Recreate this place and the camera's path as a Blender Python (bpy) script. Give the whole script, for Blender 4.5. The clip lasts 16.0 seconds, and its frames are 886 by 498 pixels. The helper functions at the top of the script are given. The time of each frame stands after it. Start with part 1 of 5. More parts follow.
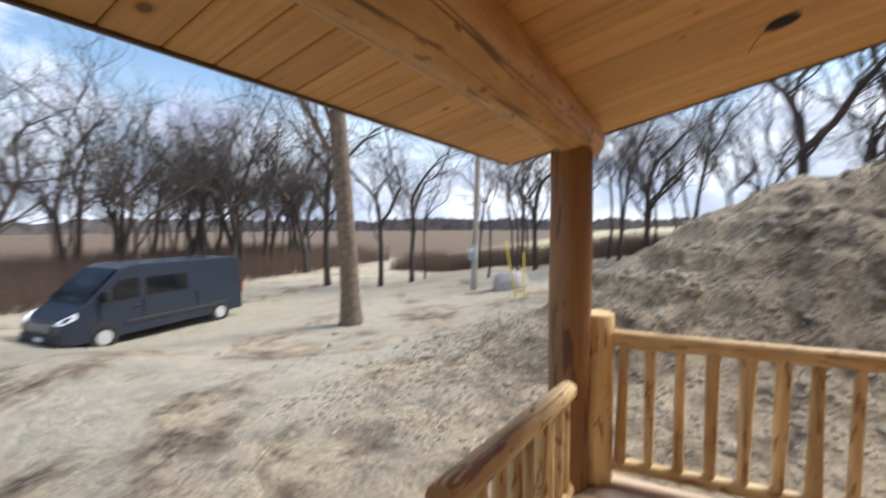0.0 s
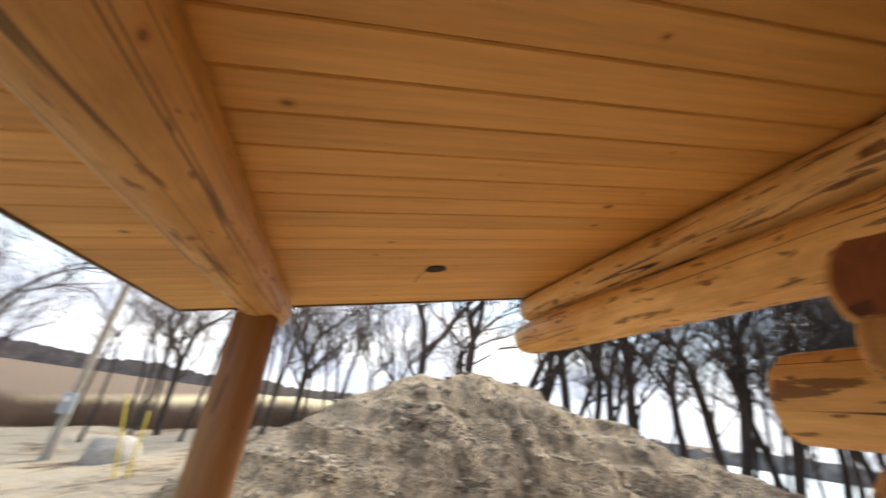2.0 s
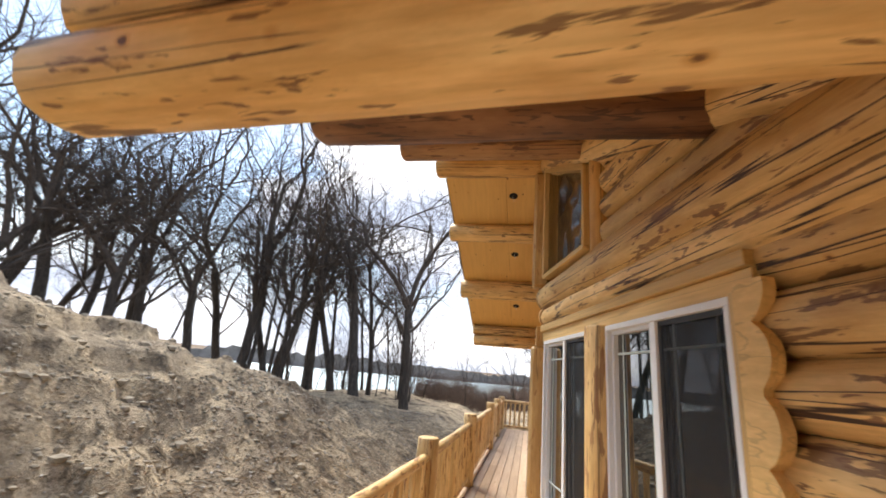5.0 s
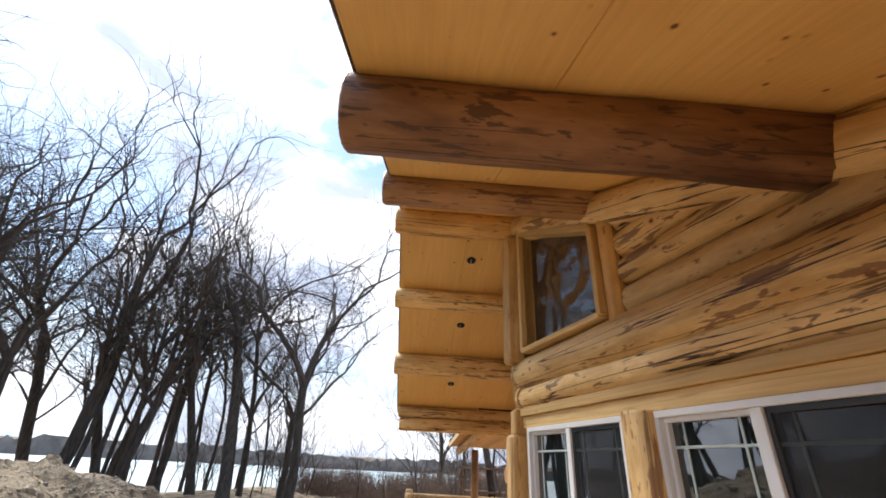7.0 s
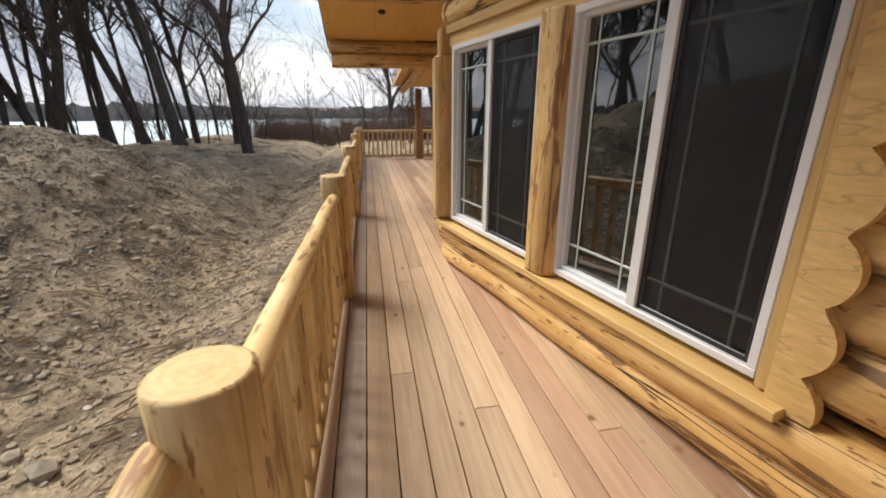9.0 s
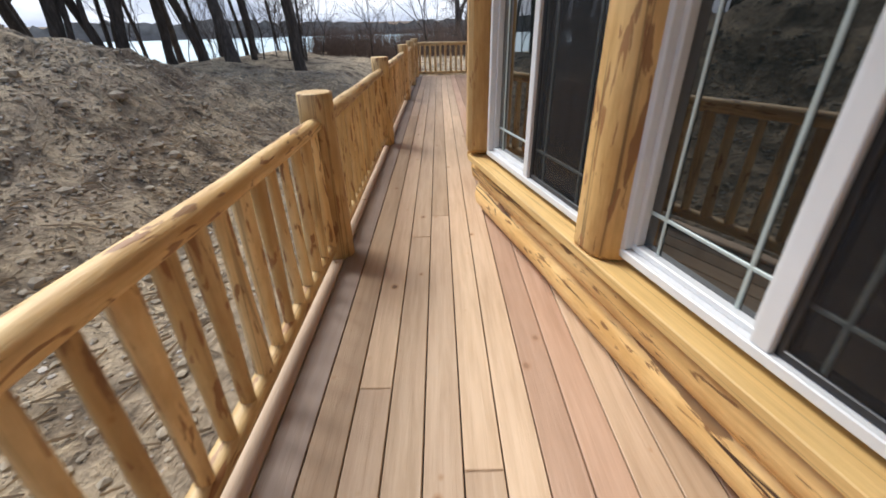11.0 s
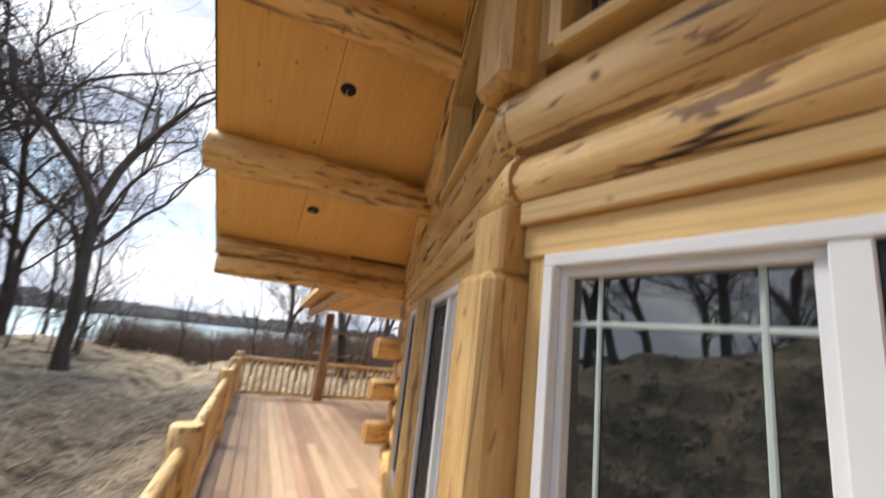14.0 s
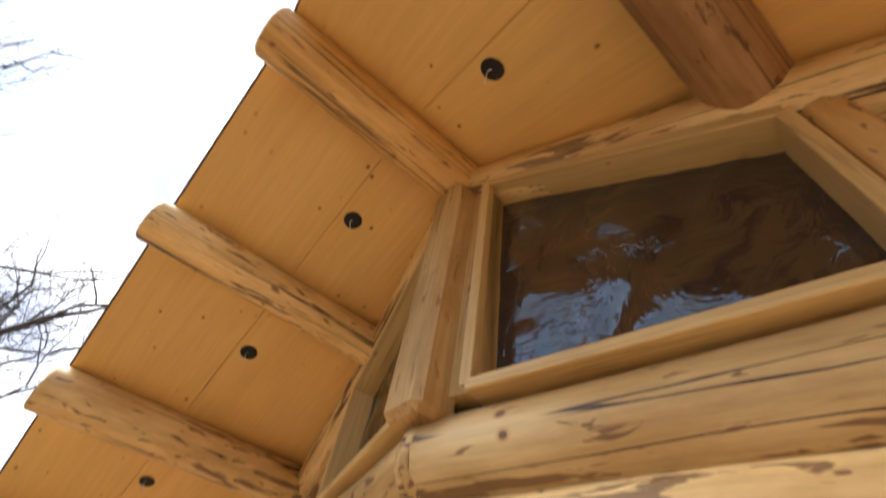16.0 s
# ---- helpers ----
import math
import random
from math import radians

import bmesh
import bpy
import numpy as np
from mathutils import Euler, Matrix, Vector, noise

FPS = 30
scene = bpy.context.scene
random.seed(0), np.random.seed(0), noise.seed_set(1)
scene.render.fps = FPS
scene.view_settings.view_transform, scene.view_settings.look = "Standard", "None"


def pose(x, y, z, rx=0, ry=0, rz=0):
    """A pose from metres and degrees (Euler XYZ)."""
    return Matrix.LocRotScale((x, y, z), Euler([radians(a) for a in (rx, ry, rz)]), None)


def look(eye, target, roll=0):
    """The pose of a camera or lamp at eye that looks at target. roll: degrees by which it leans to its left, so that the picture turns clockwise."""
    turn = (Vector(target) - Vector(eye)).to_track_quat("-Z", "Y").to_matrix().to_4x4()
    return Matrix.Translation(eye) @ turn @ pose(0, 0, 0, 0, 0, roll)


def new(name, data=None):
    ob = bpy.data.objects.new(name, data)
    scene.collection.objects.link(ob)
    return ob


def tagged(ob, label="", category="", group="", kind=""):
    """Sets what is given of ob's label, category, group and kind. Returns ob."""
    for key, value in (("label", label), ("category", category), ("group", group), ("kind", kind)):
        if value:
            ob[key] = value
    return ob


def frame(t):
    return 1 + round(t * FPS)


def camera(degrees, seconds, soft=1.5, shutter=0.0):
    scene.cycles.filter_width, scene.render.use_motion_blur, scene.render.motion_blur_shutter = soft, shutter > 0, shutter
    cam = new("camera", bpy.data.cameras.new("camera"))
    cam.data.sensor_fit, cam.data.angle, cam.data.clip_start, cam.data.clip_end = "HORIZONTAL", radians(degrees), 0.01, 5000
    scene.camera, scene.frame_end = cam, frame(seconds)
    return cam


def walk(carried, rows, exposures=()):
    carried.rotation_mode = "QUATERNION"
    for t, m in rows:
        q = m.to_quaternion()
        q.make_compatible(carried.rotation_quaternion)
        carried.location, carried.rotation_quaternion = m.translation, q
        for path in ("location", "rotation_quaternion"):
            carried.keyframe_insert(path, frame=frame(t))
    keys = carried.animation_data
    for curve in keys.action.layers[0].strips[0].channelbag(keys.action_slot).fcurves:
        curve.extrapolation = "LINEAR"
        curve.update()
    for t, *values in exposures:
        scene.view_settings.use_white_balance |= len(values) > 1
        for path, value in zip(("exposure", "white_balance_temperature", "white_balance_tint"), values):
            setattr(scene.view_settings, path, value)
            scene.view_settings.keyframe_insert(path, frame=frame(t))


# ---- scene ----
# ---- camera ----
cam = camera(93.4, 16.0, soft=1.7, shutter=0.5)
PATH = [
    (0, pose(1.0, 1.4, 1.6, 86.6, 0.3, 26.2)),
    (0.5, look((0.881, 1.431, 1.628), (0.392, 3.351, 1.898), 3.8)),
    (1, look((0.872, 1.419, 1.658), (0.663, 3.327, 2.22), 6.5)),
    (1.5, look((0.881, 1.416, 1.668), (0.963, 3.296, 2.343), 8.0)),
    (2, look((0.91, 1.41, 1.668), (1.39, 3.2, 2.39), 8.5)),
    (2.5, look((1.041, 1.457, 1.68), (2.102, 2.965, 2.455), 7.2)),
    (3, look((1.16, 1.638, 1.656), (2.659, 2.681, 2.471), 6.0)),
    (3.5, look((1.218, 1.949, 1.643), (2.878, 2.757, 2.412), 4.1)),
    (4, look((1.37, 2.403, 1.641), (3.128, 3.096, 2.298), 3.8)),
    (6.5, look((2.36, 3.954, 1.709), (4.203, 3.97, 2.486), 6.0)),
    (7, look((2.437, 4.09, 1.725), (4.21, 4.019, 2.648), 3.2)),
    (7.5, look((2.489, 4.108, 1.692), (4.39, 4.008, 2.304), 1.9)),
    (8, look((2.551, 4.013, 1.601), (4.544, 3.84, 1.614), 0.6)),
    (8.5, look((2.559, 3.967, 1.54), (4.515, 3.711, 1.211), 0.2)),
    (9, look((2.606, 3.83, 1.53), (4.48, 3.503, 0.905), 0.0)),
    (11.5, look((3.886, 3.376, 1.354), (5.645, 3.4, 0.403), -0.9)),
    (12, look((4.285, 3.483, 1.406), (6.13, 3.503, 0.636), 0.0)),
    (12.5, look((4.658, 3.62, 1.476), (6.57, 3.501, 0.904), 1.1)),
    (13, look((5.041, 3.652, 1.511), (6.995, 3.395, 1.171), 2.2)),
    (13.5, look((5.394, 3.721, 1.667), (7.338, 3.252, 1.651), 3.4)),
    (14, look((5.565, 3.786, 1.789), (7.375, 3.058, 2.23), 6.6)),
    (14.5, look((5.617, 3.806, 1.873), (7.247, 2.952, 2.657), 8.6)),
    (15, look((5.61, 3.821, 1.925), (7.077, 2.936, 2.956), 9.5)),
    (15.5, look((5.572, 3.857, 1.957), (6.876, 3.007, 3.214), 10.7)),
    (16, look((5.532, 3.898, 1.989), (6.66, 3.217, 3.494), 11.8)),
]
EXPOSURES = [(0.0, 0.6, 6000, 10), (0.5, 0.52, 6200, 10), (1.0, 0.62, 6500, 10), (2.5, 1.22, 6800, 10), (3.5, 1.42, 7000, 10), (4.2, 1.3, 6800, 10), (6.3, 1.0, 6400, 10), (7.0, 0.98, 6300, 10), (7.5, 0.92, 6400, 10),
             (8.0, 0.6, 6500, 10), (9.0, 0.48, 6800, 10), (11.3, 0.5, 6000, 10), (12.5, 0.62, 6300, 10), (14.0, 0.95, 6500, 10), (16.0, 1.45, 6500, 10)]
walk(cam, PATH, EXPOSURES)

# ---- sky and sun ----
SUN_DIR = Vector((0.48, 0.52, 0.82)).normalized()      # towards the sun
world = bpy.data.worlds.new("world")
scene.world = world
world.use_nodes = True
wn, wl = world.node_tree.nodes, world.node_tree.links
wn.clear()
w_out = wn.new("ShaderNodeOutputWorld")
w_bg = wn.new("ShaderNodeBackground")
w_bg.inputs["Strength"].default_value = 0.12
w_sky = wn.new("ShaderNodeTexSky")
w_sky.sky_type = "NISHITA"
w_sky.sun_disc = False
w_sky.sun_elevation = math.asin(SUN_DIR.z)
w_sky.sun_rotation = math.atan2(SUN_DIR.x, SUN_DIR.y)
w_sky.air_density, w_sky.dust_density = 1.3, 0.4
w_tc = wn.new("ShaderNodeTexCoord")
w_map = wn.new("ShaderNodeMapping")
w_map.inputs["Location"].default_value = (1.7, 0.9, 0.4)
w_map.inputs["Scale"].default_value = (1.0, 1.0, 2.3)
w_noise = wn.new("ShaderNodeTexNoise")
w_noise.inputs["Scale"].default_value = 2.1
w_noise.inputs["Detail"].default_value = 7
w_noise.inputs["Roughness"].default_value = 0.55
w_ramp = wn.new("ShaderNodeValToRGB")
w_ramp.color_ramp.elements[0].position = 0.515
w_ramp.color_ramp.elements[1].position = 0.585
w_noise2 = wn.new("ShaderNodeTexNoise")
w_noise2.inputs["Scale"].default_value = 3.2
w_noise2.inputs["Detail"].default_value = 6
w_ramp2 = wn.new("ShaderNodeValToRGB")
w_ramp2.color_ramp.elements[0].position, w_ramp2.color_ramp.elements[0].color = 0.41, (3.6, 4.0, 5.0, 1)
w_ramp2.color_ramp.elements[1].position, w_ramp2.color_ramp.elements[1].color = 0.64, (8.4, 8.5, 8.8, 1)
w_mix = wn.new("ShaderNodeMix")
w_mix.data_type = "RGBA"
wl.new(w_tc.outputs["Generated"], w_map.inputs["Vector"])
wl.new(w_map.outputs["Vector"], w_noise.inputs["Vector"])
wl.new(w_map.outputs["Vector"], w_noise2.inputs["Vector"])
wl.new(w_noise.outputs["Fac"], w_ramp.inputs["Fac"])
wl.new(w_noise2.outputs["Fac"], w_ramp2.inputs["Fac"])
w_sep = wn.new("ShaderNodeSeparateXYZ")
w_low = wn.new("ShaderNodeMapRange")                  # the clouds close up towards the horizon
w_low.inputs["From Min"].default_value, w_low.inputs["From Max"].default_value = 0.10, 0.30
w_low.inputs["To Min"].default_value, w_low.inputs["To Max"].default_value = 0.95, 0.0
w_max = wn.new("ShaderNodeMath")
w_max.operation = "MAXIMUM"
wl.new(w_tc.outputs["Generated"], w_sep.inputs[0])
wl.new(w_sep.outputs["Z"], w_low.inputs["Value"])
wl.new(w_low.outputs[0], w_max.inputs[0])
wl.new(w_ramp.outputs["Color"], w_max.inputs[1])
wl.new(w_max.outputs[0], w_mix.inputs["Factor"])
wl.new(w_sky.outputs["Color"], w_mix.inputs["A"])
wl.new(w_ramp2.outputs["Color"], w_mix.inputs["B"])
wl.new(w_mix.outputs["Result"], w_bg.inputs["Color"])
wl.new(w_bg.outputs["Background"], w_out.inputs["Surface"])

sun = new("sun", bpy.data.lights.new("sun", "SUN"))
sun.data.energy = 4.0
sun.data.angle = radians(27)
sun.data.color = (1.0, 0.95, 0.86)
sun.matrix_world = look((0, 0, 30), Vector((0, 0, 30)) - SUN_DIR)

# ---- materials ----


def material(name, rough=0.7, metal=0.0):
    m = bpy.data.materials.new(name)
    m.use_nodes = True
    b = m.node_tree.nodes["Principled BSDF"]
    b.inputs["Roughness"].default_value = rough
    b.inputs["Metallic"].default_value = metal
    return m, m.node_tree.nodes, m.node_tree.links, b


def ramp(nodes, stops):
    r = nodes.new("ShaderNodeValToRGB")
    while len(r.color_ramp.elements) < len(stops):
        r.color_ramp.elements.new(0.5)
    for e, (p, c) in zip(r.color_ramp.elements, stops):
        e.position, e.color = p, (*c, 1) if len(c) == 3 else c
    return r


def tex_noise(nodes, links, scale, stretch=(1, 1, 1), detail=4.0, rough=0.5, coords="Object", shift=None, distort=0.0):
    tc = nodes.new("ShaderNodeTexCoord")
    mp = nodes.new("ShaderNodeMapping")
    mp.inputs["Scale"].default_value = stretch
    n = nodes.new("ShaderNodeTexNoise")
    n.inputs["Scale"].default_value = scale
    n.inputs["Detail"].default_value = detail
    n.inputs["Roughness"].default_value = rough
    n.inputs["Distortion"].default_value = distort
    if coords == "World":
        geo = nodes.new("ShaderNodeNewGeometry")
        links.new(geo.outputs["Position"], mp.inputs["Vector"])
    else:
        links.new(tc.outputs[coords], mp.inputs["Vector"])
    if shift is not None:
        links.new(shift, mp.inputs["Location"])
    links.new(mp.outputs["Vector"], n.inputs["Vector"])
    return n


def mix(nodes, links, fac, a, b, mode="MIX"):
    m = nodes.new("ShaderNodeMix")
    m.data_type, m.blend_type = "RGBA", mode
    for sock, v in (("Factor", fac), ("A", a), ("B", b)):
        if isinstance(v, (int, float)):
            m.inputs[sock].default_value = v
        elif isinstance(v, tuple):
            m.inputs[sock].default_value = (*v, 1)
        else:
            links.new(v, m.inputs[sock])
    return m.outputs["Result"]


def bump(nodes, links, bsdf, height, strength=0.3, distance=0.01):
    b = nodes.new("ShaderNodeBump")
    b.inputs["Strength"].default_value = strength
    b.inputs["Distance"].default_value = distance
    links.new(height, b.inputs["Height"])
    links.new(b.outputs["Normal"], bsdf.inputs["Normal"])


def wood(name, light, dark, stain, crack=0.5, patch=0.0, knot=0.5, rough=0.55, grain=1.0, per_piece=False, vary=0.25, rings=False, streak=0.5, fleck=0.0, knots=6.0):
    """Pine whose grain runs along the object's X. patch: how much dark inner bark is left on it."""
    m, n, l, b = material(name, rough)
    rnd = n.new("ShaderNodeObjectInfo").outputs["Random"] if not per_piece else n.new("ShaderNodeNewGeometry").outputs["Random Per Island"]
    mul = n.new("ShaderNodeVectorMath")
    mul.operation = "SCALE"
    mul.inputs[0].default_value = (37.0, 11.0, 23.0)
    l.new(rnd, mul.inputs["Scale"])
    sh = mul.outputs["Vector"]
    broad = tex_noise(n, l, 1.6, (0.5, 1.5, 1.5), 4, 0.6, shift=sh)
    fine = tex_noise(n, l, 14 * grain, (0.12, 2.2, 2.2), 6, 0.65, shift=sh, distort=0.3)
    r1 = ramp(n, [(0.3, dark), (0.7, light)])
    l.new(broad.outputs["Fac"], r1.inputs["Fac"])
    r2 = ramp(n, [(0.33, (0.62, 0.55, 0.45)), (0.62, (1, 1, 1))])
    l.new(fine.outputs["Fac"], r2.inputs["Fac"])
    col = mix(n, l, streak, r1.outputs["Color"], r2.outputs["Color"], "MULTIPLY")
    tone = ramp(n, [(0.0, (1 - vary, 1 - vary * 1.15, 1 - vary * 1.4)), (0.5, (0.97, 0.96, 0.95)), (1.0, (1.06, 1.03, 0.98))])
    l.new(rnd, tone.inputs["Fac"])
    col = mix(n, l, 1.0, col, tone.outputs["Color"], "MULTIPLY")
    if rings:
        tcr = n.new("ShaderNodeTexCoord")
        wv = n.new("ShaderNodeTexWave")
        wv.wave_type, wv.rings_direction = "RINGS", "X"
        wv.inputs["Scale"].default_value = 14
        wv.inputs["Distortion"].default_value = 2.5
        wv.inputs["Detail"].default_value = 3
        l.new(tcr.outputs["Object"], wv.inputs["Vector"])
        rr_ = ramp(n, [(0.0, (0.80, 0.74, 0.66)), (1.0, (1, 1, 1))])
        l.new(wv.outputs["Fac"], rr_.inputs["Fac"])
        col = mix(n, l, 0.4, col, rr_.outputs["Color"], "MULTIPLY")
    if crack:
        cr = tex_noise(n, l, 5.0, (0.04, 1.5, 1.5), 3, 0.5, shift=sh, distort=0.06)
        sub = n.new("ShaderNodeMath")
        sub.operation = "SUBTRACT"
        sub.inputs[1].default_value = 0.5
        l.new(cr.outputs["Fac"], sub.inputs[0])
        ab = n.new("ShaderNodeMath")
        ab.operation = "ABSOLUTE"
        l.new(sub.outputs[0], ab.inputs[0])
        gate = tex_noise(n, l, 1.1, (0.6, 1.2, 1.2), 2, shift=sh)
        gr = ramp(n, [(0.38, (0, 0, 0)), (0.41, (1, 1, 1))])
        l.new(gate.outputs["Fac"], gr.inputs["Fac"])
        line = ramp(n, [(0.005, (1, 1, 1)), (0.011, (0, 0, 0))])
        l.new(ab.outputs[0], line.inputs["Fac"])
        f = n.new("ShaderNodeMath")
        f.operation = "MULTIPLY"
        l.new(line.outputs["Color"], f.inputs[0])
        l.new(gr.outputs["Color"], f.inputs[1])
        f2 = n.new("ShaderNodeMath")
        f2.operation = "MULTIPLY"
        f2.inputs[1].default_value = crack
        l.new(f.outputs[0], f2.inputs[0])
        col = mix(n, l, f2.outputs[0], col, (0.05, 0.02, 0.008))
    if knot:
        tc = n.new("ShaderNodeTexCoord")
        mp = n.new("ShaderNodeMapping")
        mp.inputs["Scale"].default_value = (0.8, 1.0, 1.0)
        l.new(tc.outputs["Object"], mp.inputs["Vector"])
        l.new(sh, mp.inputs["Location"])
        v = n.new("ShaderNodeTexVoronoi")
        v.inputs["Scale"].default_value = knots
        l.new(mp.outputs["Vector"], v.inputs["Vector"])
        vs = n.new("ShaderNodeSeparateColor")
        l.new(v.outputs["Color"], vs.inputs[0])
        va = n.new("ShaderNodeMath")
        va.operation = "MULTIPLY_ADD"
        va.inputs[1].default_value, va.inputs[2].default_value = 0.13, -0.018
        l.new(vs.outputs[0], va.inputs[0])
        vd = n.new("ShaderNodeMath")
        vd.operation = "SUBTRACT"
        l.new(va.outputs[0], vd.inputs[0])
        l.new(v.outputs["Distance"], vd.inputs[1])
        kr = ramp(n, [(0.0, (0, 0, 0)), (0.012, (0.75, 0.75, 0.75)), (0.03, (1, 1, 1))])
        l.new(vd.outputs[0], kr.inputs["Fac"])
        halo = ramp(n, [(0.0, (1, 1, 1)), (1.0, (0.80, 0.66, 0.50))])
        hd = n.new("ShaderNodeMapRange")
        hd.inputs["From Min"].default_value, hd.inputs["From Max"].default_value = -0.07, 0.0
        l.new(vd.outputs[0], hd.inputs["Value"])
        l.new(hd.outputs[0], halo.inputs["Fac"])
        col = mix(n, l, min(1.0, knot), col, halo.outputs["Color"], "MULTIPLY")
        kf = n.new("ShaderNodeMath")
        kf.operation = "MULTIPLY"
        kf.inputs[1].default_value = knot
        l.new(kr.outputs["Color"], kf.inputs[0])
        col = mix(n, l, kf.outputs[0], col, stain)
    if patch:
        pn = tex_noise(n, l, 7.5, (0.22, 1.5, 1.5), 5, 0.6, shift=sh, distort=0.4)
        pr = ramp(n, [(0.655 - 0.06 * patch, (0, 0, 0)), (0.675 - 0.06 * patch, (1, 1, 1))])
        l.new(pn.outputs["Fac"], pr.inputs["Fac"])
        pf = n.new("ShaderNodeMath")
        pf.operation = "MULTIPLY"
        pf.inputs[1].default_value = 0.8
        l.new(pr.outputs["Color"], pf.inputs[0])
        col = mix(n, l, pf.outputs[0], col, stain)
    if fleck:
        fn = tex_noise(n, l, 20.0, (0.30, 1.4, 1.4), 3, 0.5, shift=sh, distort=0.5)
        fr = ramp(n, [(0.66 - 0.06 * fleck, (0, 0, 0)), (0.70 - 0.06 * fleck, (0.85, 0.85, 0.85))])
        l.new(fn.outputs["Fac"], fr.inputs["Fac"])
        col = mix(n, l, fr.outputs["Color"], col, tuple(c * 1.3 for c in stain))
        sn = tex_noise(n, l, 3.2, (0.5, 1.6, 1.6), 6, 0.7, shift=sh)
        sr = ramp(n, [(0.40, (0.74, 0.66, 0.55)), (0.58, (1, 1, 1))])
        l.new(sn.outputs["Fac"], sr.inputs["Fac"])
        col = mix(n, l, 0.75, col, sr.outputs["Color"], "MULTIPLY")
    l.new(col, b.inputs["Base Color"])
    bump(n, l, b, fine.outputs["Fac"], 0.4, 0.008)
    return m


def plain(name, colour, rough=0.5, metal=0.0, var=0.12, scale=6.0, bumpy=0.1, coords="Object"):
    m, n, l, b = material(name, rough, metal)
    t = tex_noise(n, l, scale, detail=6, rough=0.6, coords=coords)
    r = ramp(n, [(0.3, tuple(c * (1 - var) for c in colour)), (0.7, tuple(min(1, c * (1 + var)) for c in colour))])
    l.new(t.outputs["Fac"], r.inputs["Fac"])
    l.new(r.outputs["Color"], b.inputs["Base Color"])
    if bumpy:
        bump(n, l, b, t.outputs["Fac"], bumpy, 0.01)
    return m


LOG = wood("peeled_log", (0.92, 0.66, 0.31), (0.83, 0.53, 0.195), (0.16, 0.07, 0.028), 1.0, 0.85, 1.0, fleck=0.6)
LOG_CLEAN = wood("smooth_log", (0.80, 0.50, 0.18), (0.69, 0.40, 0.12), (0.22, 0.10, 0.04), 0.7, 0.0, 0.8, fleck=0.5)
# brown wood of the shelter; on the purlin its darkness is painted shade
LOG_DARK = wood("brown_or_shaded_log", (0.42, 0.22, 0.10), (0.13, 0.052, 0.022), (0.06, 0.028, 0.015), 0.8, 1.0, 0.5, fleck=1.0)
# brown log darkened to carry the shade on a near-side purlin
LOG_TAN_SHADED = wood("shaded_tan_log", (0.60, 0.35, 0.16), (0.36, 0.18, 0.075), (0.10, 0.04, 0.02), 0.8, 1.0, 0.5, fleck=0.8)
LOG_POST = wood("post_log", (0.42, 0.23, 0.09), (0.25, 0.115, 0.04), (0.08, 0.03, 0.015), 1.0, 0.8, 0.6)
LOG_END = wood("cut_end", (0.58, 0.34, 0.12), (0.42, 0.21, 0.07), (0.20, 0.08, 0.03), 0.0, 0.0, 0.0, rings=True)
# red cut end, darkened for the shade on its side away from the sun
LOG_END_RED = wood("shaded_red_end", (0.42, 0.15, 0.055), (0.26, 0.08, 0.03), (0.06, 0.02, 0.01), 0.0, 0.2, 0.0, rings=True)
POST_TOP = wood("post_top", (0.80, 0.60, 0.30), (0.70, 0.48, 0.20), (0.24, 0.12, 0.05), 0.0, 0.0, 0.0, rings=True, grain=1.0)
RAIL = wood("rail_log", (0.86, 0.68, 0.38), (0.74, 0.52, 0.24), (0.22, 0.10, 0.04), 0.45, 0.35, 1.0, grain=1.5, fleck=1.15)
POST_WOOD = wood("cracked_post", (0.86, 0.61, 0.29), (0.76, 0.49, 0.19), (0.30, 0.14, 0.055), 0.45, 0.0, 1.0, fleck=0.4)
WINDOW_LOG = wood("window_log", (0.84, 0.60, 0.28), (0.70, 0.44, 0.16), (0.26, 0.12, 0.045), 0.6, 1.0, 1.0, fleck=1.2)
TRIM = wood("pine_trim", (0.82, 0.58, 0.26), (0.74, 0.49, 0.18), (0.25, 0.11, 0.04), 0.25, 0.0, 0.8)
CEIL = wood("ceiling_pine", (0.87, 0.535, 0.175), (0.77, 0.435, 0.13), (0.20, 0.085, 0.03), 0.0, 0.0, 0.9, per_piece=True, vary=0.18)
SOFFIT = wood("soffit_board", (0.84, 0.53, 0.17), (0.76, 0.45, 0.135), (0.20, 0.09, 0.035), 0.0, 0.0, 1.0, per_piece=True, vary=0.08, streak=0.25, knots=8.5)
DECK = wood("deck_board", (0.62, 0.47, 0.33), (0.51, 0.37, 0.255), (0.17, 0.09, 0.05), 0.0, 0.0, 0.9, rough=0.6, vary=0.26, streak=0.5)
DECK_RED = wood("red_board", (0.53, 0.36, 0.26), (0.42, 0.27, 0.185), (0.17, 0.09, 0.05), 0.0, 0.0, 0.5, rough=0.6, streak=0.4)
# greyish stain plus the shade along the railing, both in the colour
DECK_SHADED = wood("shaded_grey_board", (0.33, 0.26, 0.22), (0.24, 0.185, 0.16), (0.10, 0.06, 0.04), 0.0, 0.0, 0.5, rough=0.6, streak=0.4)
VINYL = plain("white_vinyl", (0.78, 0.79, 0.80), 0.35, var=0.03, bumpy=0.0)
MUNTIN = plain("pale_muntin", (0.48, 0.55, 0.53), 0.4, var=0.03, bumpy=0.0)
# near-black that stands in for deep shade in gaps and holes
BLACK = plain("shade_black", (0.012, 0.010, 0.009), 0.8, var=0.3)
FASCIA = plain("brown_fascia", (0.10, 0.058, 0.036), 0.4, var=0.15)
ROOFING = plain("roofing", (0.06, 0.05, 0.045), 0.9, var=0.3, scale=40)
